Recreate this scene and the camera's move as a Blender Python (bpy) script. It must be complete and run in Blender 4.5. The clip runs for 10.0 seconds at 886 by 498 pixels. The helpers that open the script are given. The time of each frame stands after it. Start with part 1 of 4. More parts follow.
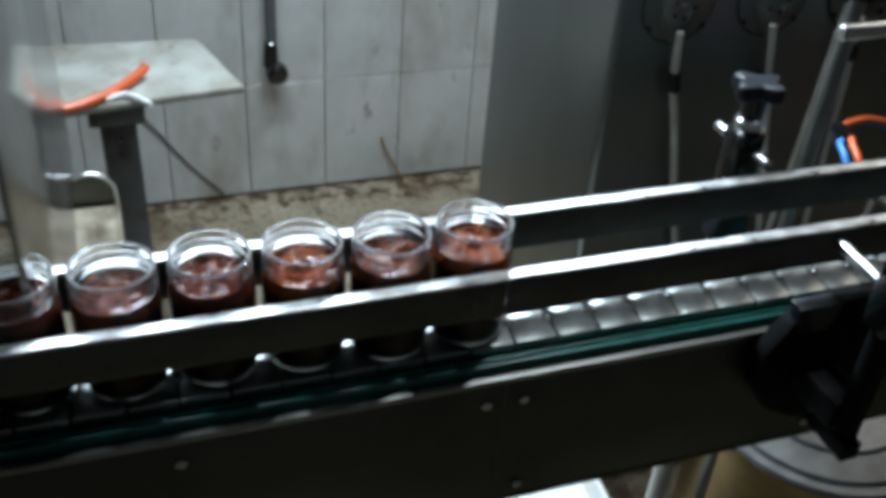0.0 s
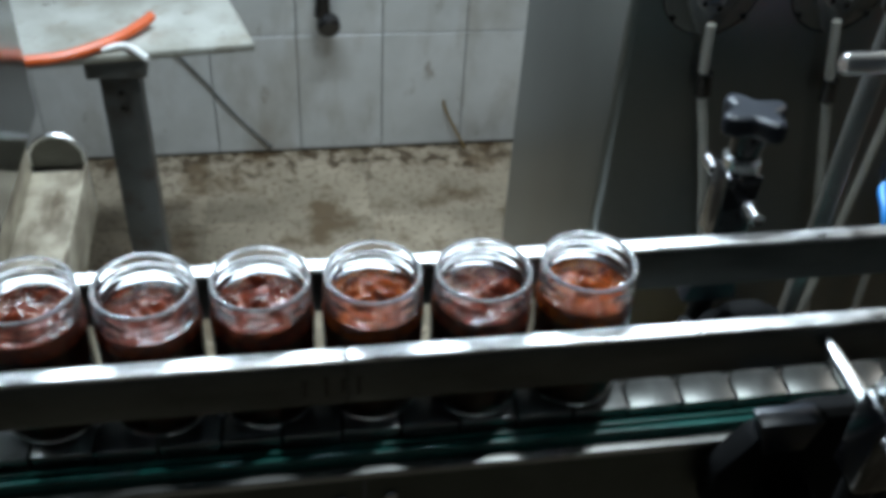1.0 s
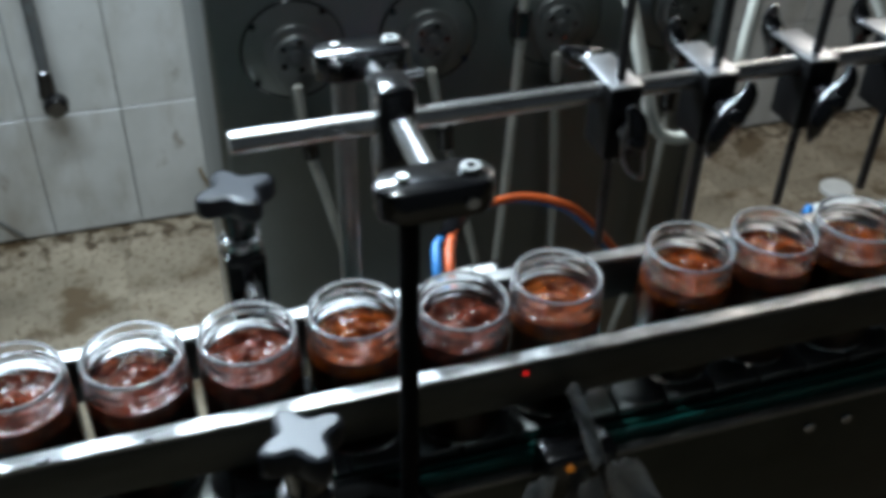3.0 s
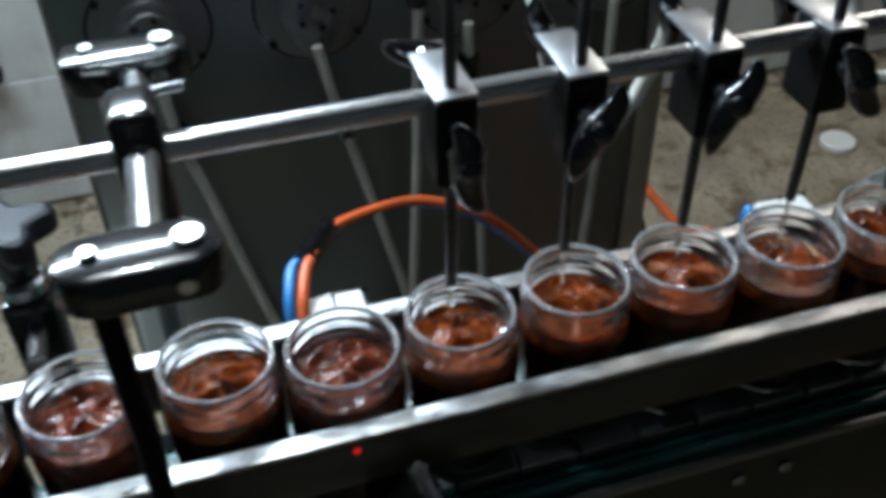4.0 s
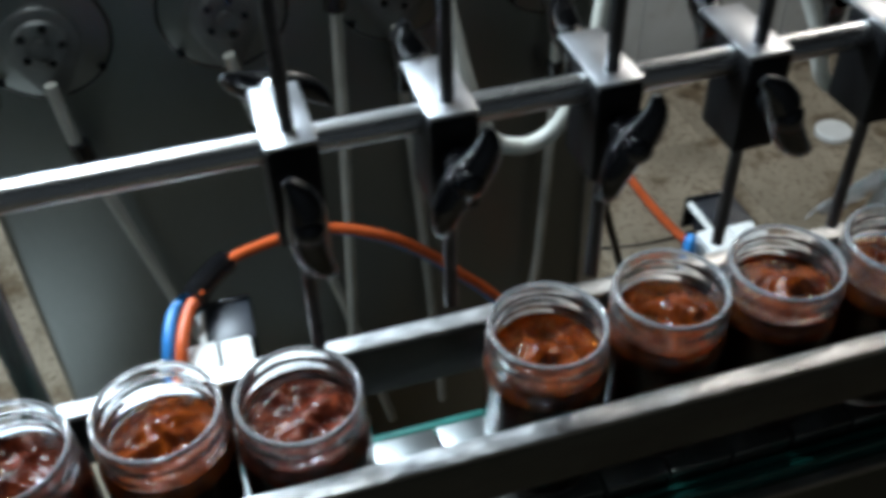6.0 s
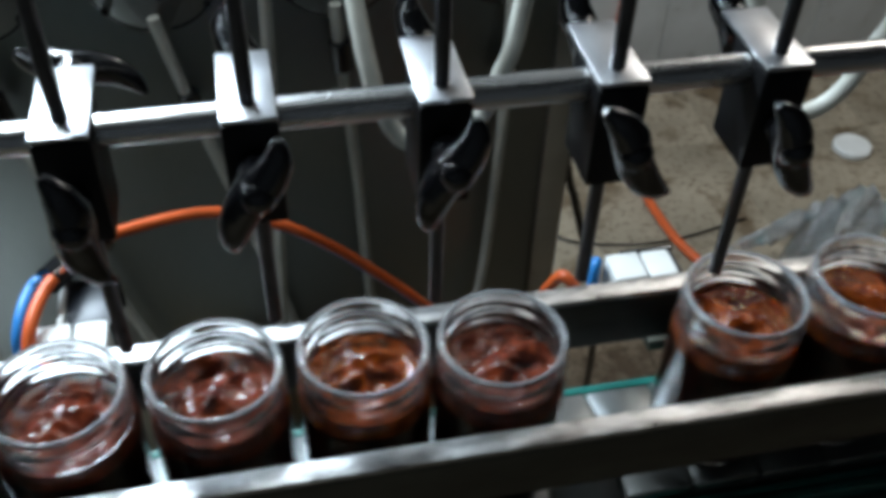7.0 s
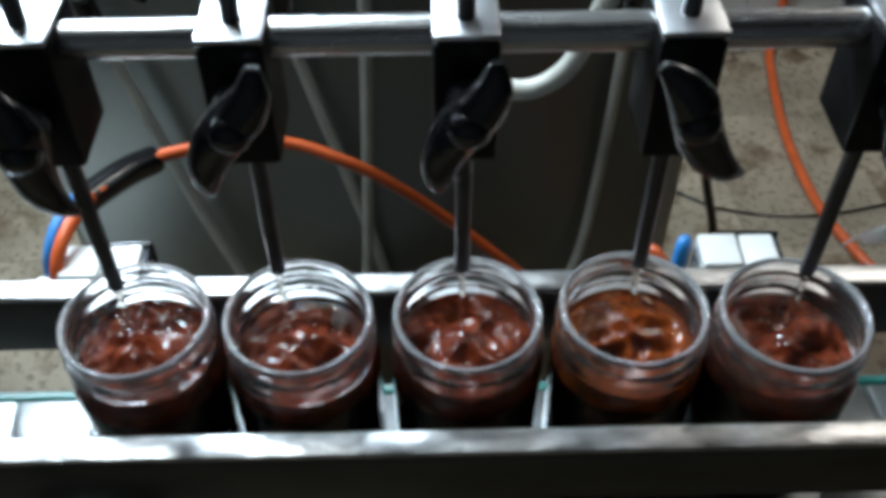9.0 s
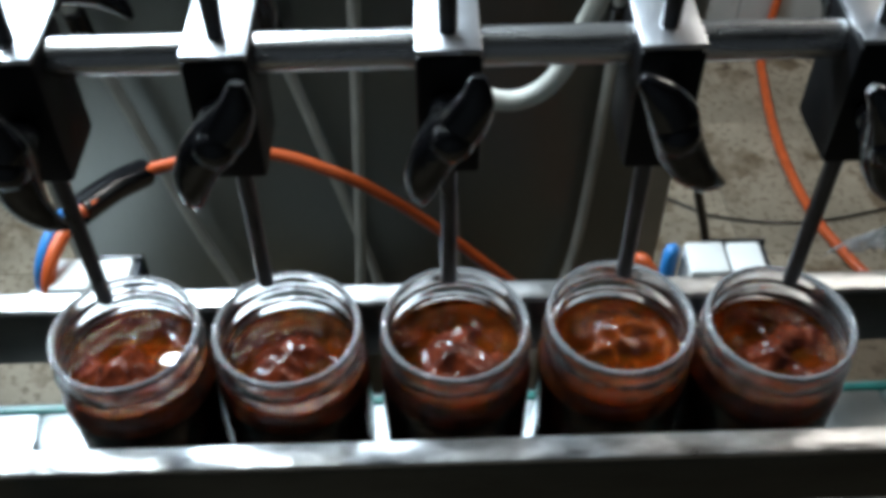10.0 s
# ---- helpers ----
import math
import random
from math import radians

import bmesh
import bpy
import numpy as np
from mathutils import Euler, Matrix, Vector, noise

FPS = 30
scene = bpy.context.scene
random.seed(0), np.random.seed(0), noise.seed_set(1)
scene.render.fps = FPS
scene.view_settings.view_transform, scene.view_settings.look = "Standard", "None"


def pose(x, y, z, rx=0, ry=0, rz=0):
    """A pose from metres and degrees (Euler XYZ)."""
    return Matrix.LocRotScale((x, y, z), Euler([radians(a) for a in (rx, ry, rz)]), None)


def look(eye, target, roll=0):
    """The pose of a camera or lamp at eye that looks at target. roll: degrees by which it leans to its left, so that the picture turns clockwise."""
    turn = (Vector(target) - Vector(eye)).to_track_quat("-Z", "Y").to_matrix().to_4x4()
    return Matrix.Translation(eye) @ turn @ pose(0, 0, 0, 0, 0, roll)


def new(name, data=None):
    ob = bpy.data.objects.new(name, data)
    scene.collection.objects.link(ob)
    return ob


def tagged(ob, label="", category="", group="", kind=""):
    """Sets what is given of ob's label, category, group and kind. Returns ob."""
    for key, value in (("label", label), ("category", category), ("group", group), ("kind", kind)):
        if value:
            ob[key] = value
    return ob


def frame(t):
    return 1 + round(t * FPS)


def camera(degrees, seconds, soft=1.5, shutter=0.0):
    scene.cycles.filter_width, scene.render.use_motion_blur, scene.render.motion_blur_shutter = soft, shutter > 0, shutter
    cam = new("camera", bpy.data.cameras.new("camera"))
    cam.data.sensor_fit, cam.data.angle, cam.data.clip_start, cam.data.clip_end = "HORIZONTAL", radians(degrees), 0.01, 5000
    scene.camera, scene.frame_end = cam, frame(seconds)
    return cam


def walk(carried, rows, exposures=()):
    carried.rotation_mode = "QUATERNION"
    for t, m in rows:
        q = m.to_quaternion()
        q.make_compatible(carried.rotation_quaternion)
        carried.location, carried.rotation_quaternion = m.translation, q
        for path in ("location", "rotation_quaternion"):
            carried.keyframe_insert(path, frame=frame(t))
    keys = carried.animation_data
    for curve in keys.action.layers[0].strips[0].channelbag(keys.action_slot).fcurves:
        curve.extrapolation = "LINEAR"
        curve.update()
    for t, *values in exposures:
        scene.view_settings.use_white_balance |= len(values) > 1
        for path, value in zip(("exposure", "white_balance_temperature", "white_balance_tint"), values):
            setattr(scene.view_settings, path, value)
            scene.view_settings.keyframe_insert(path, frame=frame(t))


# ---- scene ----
RIM = 1.04     # height of the jars' rims over the floor
BELT = RIM - 0.126
cam = camera(48.28, 10.0, soft=5.0, shutter=0.5)
PATH = [  # seconds, x, y, height over the rims, yaw, pitch, roll
    (0.0, -1.0709, -0.6982, 0.5020, -20.72, -35.56, 4.46),
    (0.5, -0.9391, -0.5946, 0.4732, -18.86, -38.24, 3.95),
    (1.0, -0.7956, -0.5328, 0.4634, -11.17, -39.54, 3.76),
    (1.5, -0.6755, -0.5095, 0.4608, -8.46, -39.97, 2.68),
    (2.0, -0.6086, -0.5203, 0.4694, -9.77, -39.06, 1.82),
    (2.5, -0.5275, -0.5383, 0.4650, -14.29, -37.36, 1.80),
    (3.0, -0.4656, -0.5446, 0.4737, -18.51, -36.90, 1.38),
    (3.2, -0.4396, -0.5359, 0.4721, -18.76, -36.85, 0.71),
    (4.5, -0.2336, -0.3871, 0.4172, -15.80, -41.93, -1.25),
    (5.0, -0.2258, -0.3829, 0.4173, -15.34, -41.73, -0.95),
    (5.5, -0.2158, -0.3771, 0.4131, -15.20, -41.43, -1.31),
    (6.0, -0.1922, -0.3698, 0.4119, -15.88, -41.49, -1.66),
    (6.2, -0.1653, -0.3663, 0.4084, -17.64, -41.39, -0.87),
    (7.3, -0.0528, -0.3329, 0.3915, -9.40, -44.40, 2.22),
    (7.5, -0.0371, -0.3196, 0.3797, -6.12, -45.14, 1.00),
    (8.0, -0.0152, -0.3003, 0.3657, -2.55, -46.33, 1.19),
    (8.5, -0.0126, -0.2929, 0.3584, -1.03, -47.05, -0.07),
    (9.0, -0.0141, -0.2966, 0.3600, -0.96, -46.93, -0.38),
    (9.5, -0.0121, -0.2980, 0.3617, -1.13, -46.69, -0.68),
    (10.0, -0.0096, -0.2987, 0.3635, -1.25, -46.42, -0.63),
]

def eye_pose(x, y, z, yaw, pitch, roll):
    return pose(x, y, z + RIM, 90 + pitch, 0, yaw) @ pose(0, 0, 0, 0, 0, roll)


walk(cam, [(t, eye_pose(*v)) for t, *v in PATH], exposures=[(0.0, 0.0), (6.2, 0.0), (7.3, 0.1), (10.0, 0.1)])

# ---- light ----
world = bpy.data.worlds.new("room_air")
scene.world = world
world.use_nodes = True
world.node_tree.nodes["Background"].inputs[0].default_value = (0.6, 0.7, 0.8, 1)
world.node_tree.nodes["Background"].inputs[1].default_value = 0.002


def area_lamp(name, at, target, sx, sy, watts, colour):
    d = bpy.data.lights.new(name, "AREA")
    d.shape, d.size, d.size_y, d.energy, d.color = "RECTANGLE", sx, sy, watts, colour
    ob = new(name, d)
    ob.matrix_world = look(at, target)
    return ob


area_lamp("tube_light_main", (-0.70, 0.95, 2.05), (-0.64, 0.10, 0.95), 1.10, 0.09, 57, (0.75, 0.92, 1.07))
area_lamp("tube_light_ceiling", (1.45, 1.30, 2.52), (1.2, 1.25, 0), 1.2, 0.10, 15, (1.0, 0.95, 0.89))
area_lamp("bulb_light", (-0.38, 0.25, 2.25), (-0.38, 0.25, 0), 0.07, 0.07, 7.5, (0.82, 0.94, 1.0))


# ---- materials ----
def material(name, colour, rough=0.5, metal=0.0, vary=0.25, scale=30.0, bump=0.1, fine=300.0, tint=None, rough_vary=0.15, coat=0.0, stretch=None, spec=0.5):
    """Principled surface with colour variation at two scales, uneven gloss and fine relief."""
    m = bpy.data.materials.new(name)
    m.use_nodes = True
    nt = m.node_tree
    b = nt.nodes["Principled BSDF"]
    tc = nt.nodes.new("ShaderNodeTexCoord")
    mp = nt.nodes.new("ShaderNodeMapping")
    nt.links.new(tc.outputs["Object"], mp.inputs["Vector"])
    if stretch:
        mp.inputs["Scale"].default_value = stretch
    big = nt.nodes.new("ShaderNodeTexNoise")
    big.inputs["Scale"].default_value, big.inputs["Detail"].default_value = scale, 5
    small = nt.nodes.new("ShaderNodeTexNoise")
    small.inputs["Scale"].default_value, small.inputs["Detail"].default_value = fine, 3
    for n in (big, small):
        nt.links.new(mp.outputs[0], n.inputs["Vector"])
    ramp = nt.nodes.new("ShaderNodeMix")
    ramp.data_type = "RGBA"
    dark = tint or tuple(c * (1 - vary) for c in colour)
    ramp.inputs["A"].default_value = (*dark, 1)
    ramp.inputs["B"].default_value = (*colour, 1)
    add = nt.nodes.new("ShaderNodeMath")
    add.operation = "MULTIPLY_ADD"
    add.inputs[1].default_value = 0.35
    nt.links.new(small.outputs["Fac"], add.inputs[0])
    sub = nt.nodes.new("ShaderNodeMapRange")
    sub.inputs["From Min"].default_value, sub.inputs["From Max"].default_value = 0.35, 0.65
    sub.inputs["To Min"].default_value, sub.inputs["To Max"].default_value = 0.0, 0.8
    nt.links.new(big.outputs["Fac"], sub.inputs["Value"])
    nt.links.new(sub.outputs[0], add.inputs[2])
    nt.links.new(add.outputs[0], ramp.inputs["Factor"])
    nt.links.new(ramp.outputs["Result"], b.inputs["Base Color"])
    rr = nt.nodes.new("ShaderNodeMapRange")
    rr.inputs["To Min"].default_value, rr.inputs["To Max"].default_value = max(0.02, rough - rough_vary / 2), min(1, rough + rough_vary / 2)
    nt.links.new(big.outputs["Fac"], rr.inputs["Value"])
    nt.links.new(rr.outputs[0], b.inputs["Roughness"])
    b.inputs["Metallic"].default_value = metal
    b.inputs["Coat Weight"].default_value = coat
    b.inputs["Specular IOR Level"].default_value = spec
    if bump:
        bp = nt.nodes.new("ShaderNodeBump")
        bp.inputs["Strength"].default_value, bp.inputs["Distance"].default_value = bump, 0.001
        nt.links.new(small.outputs["Fac"], bp.inputs["Height"])
        nt.links.new(bp.outputs[0], b.inputs["Normal"])
    return m


def glass_material(name, colour, ior=1.5, rough=0.02, clear=1.0):
    m = bpy.data.materials.new(name)
    m.use_nodes = True
    b = m.node_tree.nodes["Principled BSDF"]
    b.inputs["Base Color"].default_value = (*colour, 1)
    b.inputs["Transmission Weight"].default_value = clear
    b.inputs["IOR"].default_value = ior
    b.inputs["Roughness"].default_value = rough
    return m


STEEL = material("brushed_steel", (0.62, 0.63, 0.62), 0.32, 1.0, 0.15, 25, 0.08, 400, stretch=(0.2, 1, 1))
RAIL_STEEL = material("worn_rail_steel", (0.62, 0.62, 0.61), 0.36, 1.0, 0.55, 95, 0.6, 260, rough_vary=0.45, stretch=(0.45, 1, 1))
# rail steel darkened to hold the shade on the upright web
WEB_STEEL = material("shaded_rail_web", (0.13, 0.132, 0.122), 0.42, 1.0, 0.4, 25, 0.2, 220, stretch=(0.4, 1, 1))
CHROME = material("bright_steel", (0.72, 0.73, 0.74), 0.18, 1.0, 0.1, 40, 0.03, 500)
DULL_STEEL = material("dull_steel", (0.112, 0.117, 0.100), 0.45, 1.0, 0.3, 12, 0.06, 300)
CABINET_STEEL = material("cabinet_steel", (0.27, 0.283, 0.274), 0.36, 1.0, 0.3, 3, 0.05, 200, rough_vary=0.14, stretch=(1, 1, 0.35))
MIRROR_STEEL = material("polished_sheet", (0.45, 0.46, 0.46), 0.16, 1.0, 0.15, 5, 0.02, 200)
BLACK = material("black_plastic", (0.004, 0.004, 0.005), 0.20, 0.0, 0.4, 60, 0.05, 500, rough_vary=0.1, spec=0.55, coat=0.6)
NOZZLE_STEEL = material("dark_nozzle_steel", (0.11, 0.11, 0.115), 0.30, 1.0, 0.3, 60, 0.05, 300)
MATTE_BLACK = material("matte_black_plastic", (0.004, 0.004, 0.004), 0.7, 0.0, 0.3, 60, 0.1, 500, spec=0.12)
SLAT_STEEL = material("slat_steel", (0.33, 0.345, 0.34), 0.36, 1.0, 0.3, 30, 0.08, 260, rough_vary=0.25, stretch=(1, 0.3, 1))
BLACK_GREY = material("worn_black_plastic_top", (0.011, 0.014, 0.020), 0.38, 0.0, 0.4, 60, 0.1, 500, spec=0.45)
GREEN = material("green_wear_strip", (0.010, 0.145, 0.12), 0.35, 0.0, 0.4, 50, 0.1, 300)
ORANGE = material("orange_hose", (0.64, 0.105, 0.02), 0.38, 0.0, 0.25, 40, 0.05, 300)
BLUE = material("blue_hose", (0.025, 0.21, 0.55), 0.35, 0.0, 0.25, 40, 0.05, 300)
DROP_HOSE = material("dull_cloudy_hose", (0.50, 0.49, 0.435), 0.4, 0.0, 0.25, 30, 0.05, 200)
CLEAR_HOSE = material("cloudy_hose", (0.62, 0.61, 0.54), 0.4, 0.0, 0.25, 30, 0.05, 200)
WHITE_PLASTIC = material("white_plastic", (0.78, 0.78, 0.75), 0.4, 0.0, 0.12, 30, 0.05, 300)
TILE = material("glazed_tile", (0.60, 0.60, 0.58), 0.24, 0.0, 0.16, 4, 0.03, 40, tint=(0.44, 0.44, 0.41))
FLOOR_JOINT = material("dirty_floor_joint", (0.30, 0.25, 0.17), 0.9, 0.0, 0.4, 8, 0.3, 200)
GROUT = material("dirty_grout", (0.20, 0.19, 0.17), 0.9, 0.0, 0.4, 8, 0.3, 200)
# near-black paint on the unseen walls, to hold down bounced light
PAINT = material("dark_unseen_wall", (0.045, 0.047, 0.05), 0.8, 0.0, 0.12, 3, 0.1, 100)
BOARD = material("white_bench_board", (0.41, 0.41, 0.375), 0.5, 0.0, 0.35, 9, 0.15, 120, tint=(0.22, 0.21, 0.17))
TRAY = material("dirty_trough_steel", (0.42, 0.37, 0.28), 0.5, 0.2, 0.5, 20, 0.15, 160, tint=(0.12, 0.095, 0.065))
LEG_GREY = material("grey_painted_steel", (0.105, 0.112, 0.112), 0.5, 0.0, 0.3, 14, 0.1, 200)
GLASS = glass_material("jar_glass", (0.95, 0.97, 0.98), 1.50, 0.02, 0.985)


def greasy_bright_neck():
    """Grease and damp above the fill line, whitened for the neck's refracted light."""
    nt = GLASS.node_tree
    b = nt.nodes["Principled BSDF"]
    tc = nt.nodes.new("ShaderNodeTexCoord")
    sep = nt.nodes.new("ShaderNodeSeparateXYZ")
    nt.links.new(tc.outputs["Object"], sep.inputs[0])
    n = nt.nodes.new("ShaderNodeTexNoise")
    n.inputs["Scale"].default_value, n.inputs["Detail"].default_value = 70, 4
    nt.links.new(tc.outputs["Object"], n.inputs["Vector"])
    zone = nt.nodes.new("ShaderNodeMapRange")
    zone.inputs["From Min"].default_value, zone.inputs["From Max"].default_value = 0.092, 0.100
    nt.links.new(sep.outputs["Z"], zone.inputs["Value"])
    mul = nt.nodes.new("ShaderNodeMath")
    mul.operation = "MULTIPLY"
    nt.links.new(zone.outputs[0], mul.inputs[0])
    nt.links.new(n.outputs["Fac"], mul.inputs[1])
    for socket, lo, hi in (("Transmission Weight", 1.0, 0.97), ("Roughness", 0.010, 0.045)):
        r = nt.nodes.new("ShaderNodeMapRange")
        r.inputs["From Max"].default_value = 0.75
        r.inputs["To Min"].default_value, r.inputs["To Max"].default_value = lo, hi
        nt.links.new(mul.outputs[0], r.inputs["Value"])
        if socket == "Roughness":
            nt.links.new(r.outputs[0], b.inputs[socket])
            continue
        # the lip scatters light: its bright ring is whitened into the glass
        lip = nt.nodes.new("ShaderNodeMapRange")
        lip.inputs["From Min"].default_value, lip.inputs["From Max"].default_value = 0.1215, 0.1240
        lip.inputs["To Max"].default_value = 0.17
        nt.links.new(sep.outputs["Z"], lip.inputs["Value"])
        less = nt.nodes.new("ShaderNodeMath")
        less.operation = "SUBTRACT"
        nt.links.new(r.outputs[0], less.inputs[0])
        nt.links.new(lip.outputs[0], less.inputs[1])
        nt.links.new(less.outputs[0], b.inputs[socket])


greasy_bright_neck()


def moulded_glass():
    """Faint waves of moulded glass, long round the jar and short along its height."""
    nt = GLASS.node_tree
    tc = nt.nodes.new("ShaderNodeTexCoord")
    mp = nt.nodes.new("ShaderNodeMapping")
    mp.inputs["Scale"].default_value = (1, 1, 3.2)
    n = nt.nodes.new("ShaderNodeTexNoise")
    n.inputs["Scale"].default_value, n.inputs["Detail"].default_value = 95, 3
    bp = nt.nodes.new("ShaderNodeBump")
    bp.inputs["Strength"].default_value, bp.inputs["Distance"].default_value = 0.34, 0.001
    nt.links.new(tc.outputs["Object"], mp.inputs["Vector"])
    nt.links.new(mp.outputs[0], n.inputs["Vector"])
    nt.links.new(n.outputs["Fac"], bp.inputs["Height"])
    nt.links.new(bp.outputs[0], nt.nodes["Principled BSDF"].inputs["Normal"])


moulded_glass()
OIL = glass_material("clear_oil", (0.96, 0.90, 0.80), 1.46, 0.0)
PASTE = material("red_paste", (0.132, 0.024, 0.0085), 0.16, 0.0, 0.6, 110, 0.2, 420, tint=(0.020, 0.003, 0.0012), rough_vary=0.2, spec=0.35)
OILY_PASTE = material("oil_soaked_paste", (0.190, 0.036, 0.0038), 0.12, 0.0, 0.6, 110, 0.12, 420, tint=(0.040, 0.005, 0.0010), rough_vary=0.12, spec=0.32)
# body paste: the shade on the jars' lower sides put into its colour
SHADED_PASTE = material("shaded_paste", (0.030, 0.0045, 0.0014), 0.3, 0.0, 0.6, 120, 0.2, 420, tint=(0.007, 0.001, 0.0005), spec=0.1)
BAR_STEEL = material("polished_bar_steel", (0.70, 0.70, 0.69), 0.27, 1.0, 0.2, 40, 0.06, 400, stretch=(0.15, 1, 1))
BLOCK_BLACK = material("dull_black_plastic", (0.004, 0.004, 0.0045), 0.42, 0.0, 0.4, 60, 0.1, 500, spec=0.22)
PLATE_STEEL = material("clamp_plate_steel", (0.60, 0.61, 0.63), 0.36, 1.0, 0.2, 60, 0.04, 400)
POST_STEEL = material("satin_post_steel", (0.34, 0.34, 0.33), 0.40, 1.0, 0.25, 30, 0.05, 300)
VALVE_STEEL = material("cast_valve_steel", (0.24, 0.245, 0.24), 0.5, 1.0, 0.3, 40, 0.1, 300)
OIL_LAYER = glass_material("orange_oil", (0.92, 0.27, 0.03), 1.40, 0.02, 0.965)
WRAP = glass_material("clear_film", (0.85, 0.87, 0.88), 1.45, 0.12, 0.80)
POT_METAL = material("yellowed_aluminium", (0.55, 0.42, 0.22), 0.35, 1.0, 0.4, 12, 0.1, 200)
AMBER = bpy.data.materials.new("amber_indicator")
AMBER.use_nodes = True
AMBER.node_tree.nodes["Principled BSDF"].inputs["Base Color"].default_value = (0.25, 0.06, 0.01, 1)
AMBER.node_tree.nodes["Principled BSDF"].inputs["Emission Color"].default_value = (1, 0.35, 0.02, 1)
AMBER.node_tree.nodes["Principled BSDF"].inputs["Emission Strength"].default_value = 0.15
LED = bpy.data.materials.new("red_indicator")
LED.use_nodes = True
LED.node_tree.nodes["Principled BSDF"].inputs["Base Color"].default_value = (0.25, 0.01, 0.01, 1)
LED.node_tree.nodes["Principled BSDF"].inputs["Emission Color"].default_value = (1, 0.02, 0.02, 1)
LED.node_tree.nodes["Principled BSDF"].inputs["Emission Strength"].default_value = 0.5
TUBE_GLOW = bpy.data.materials.new("lit_tube")
TUBE_GLOW.use_nodes = True
TUBE_GLOW.node_tree.nodes["Principled BSDF"].inputs["Emission Color"].default_value = (0.92, 0.97, 1, 1)
TUBE_GLOW.node_tree.nodes["Principled BSDF"].inputs["Emission Strength"].default_value = 6


def floor_material():
    """Worn beige stone floor: fine dark speckle, broad dirt and rust-brown stains."""
    m = material("worn_stone_floor", (0.39, 0.325, 0.235), 0.5, 0.0, 0.5, 3.5, 0.3, 60, tint=(0.165, 0.138, 0.095))
    nt = m.node_tree
    b = nt.nodes["Principled BSDF"]
    old = b.inputs["Base Color"].links[0].from_socket
    geo = nt.nodes.new("ShaderNodeNewGeometry")
    n1 = nt.nodes.new("ShaderNodeTexNoise")
    n1.inputs["Scale"].default_value, n1.inputs["Detail"].default_value, n1.inputs["Roughness"].default_value = 6, 9, 0.66
    n2 = nt.nodes.new("ShaderNodeTexNoise")
    n2.inputs["Scale"].default_value, n2.inputs["Detail"].default_value = 75, 4
    for n in (n1, n2):
        nt.links.new(geo.outputs["Position"], n.inputs["Vector"])
    for n, lo, hi, col in ((n1, 0.515, 0.61, (0.090, 0.054, 0.022)), (n2, 0.53, 0.66, (0.10, 0.07, 0.04))):
        r = nt.nodes.new("ShaderNodeMapRange")
        r.inputs["From Min"].default_value, r.inputs["From Max"].default_value = lo, hi
        r.inputs["To Max"].default_value = 0.85
        nt.links.new(n.outputs["Fac"], r.inputs["Value"])
        mx = nt.nodes.new("ShaderNodeMix")
        mx.data_type = "RGBA"
        mx.inputs["B"].default_value = (*col, 1)
        nt.links.new(r.outputs[0], mx.inputs["Factor"])
        nt.links.new(old, mx.inputs["A"])
        old = mx.outputs["Result"]
    # rust and mould spots gathered along the back wall
    sep = nt.nodes.new("ShaderNodeSeparateXYZ")
    nt.links.new(geo.outputs["Position"], sep.inputs[0])
    band = nt.nodes.new("ShaderNodeMapRange")
    band.inputs["From Min"].default_value, band.inputs["From Max"].default_value = 1.40, 1.69
    band.inputs["To Max"].default_value = 0.31
    nt.links.new(sep.outputs["Y"], band.inputs["Value"])
    n3 = nt.nodes.new("ShaderNodeTexNoise")
    n3.inputs["Scale"].default_value, n3.inputs["Detail"].default_value, n3.inputs["Roughness"].default_value = 26, 6, 0.6
    nt.links.new(geo.outputs["Position"], n3.inputs["Vector"])
    both = nt.nodes.new("ShaderNodeMath")
    nt.links.new(band.outputs[0], both.inputs[0])
    nt.links.new(n3.outputs["Fac"], both.inputs[1])
    spots = nt.nodes.new("ShaderNodeMapRange")
    spots.inputs["From Min"].default_value, spots.inputs["From Max"].default_value = 0.74, 0.86
    spots.inputs["To Max"].default_value = 0.9
    nt.links.new(both.outputs[0], spots.inputs["Value"])
    mx = nt.nodes.new("ShaderNodeMix")
    mx.data_type = "RGBA"
    mx.inputs["B"].default_value = (0.045, 0.024, 0.008, 1)
    nt.links.new(spots.outputs[0], mx.inputs["Factor"])
    nt.links.new(old, mx.inputs["A"])
    nt.links.new(mx.outputs["Result"], b.inputs["Base Color"])
    return m


FLOOR = floor_material()


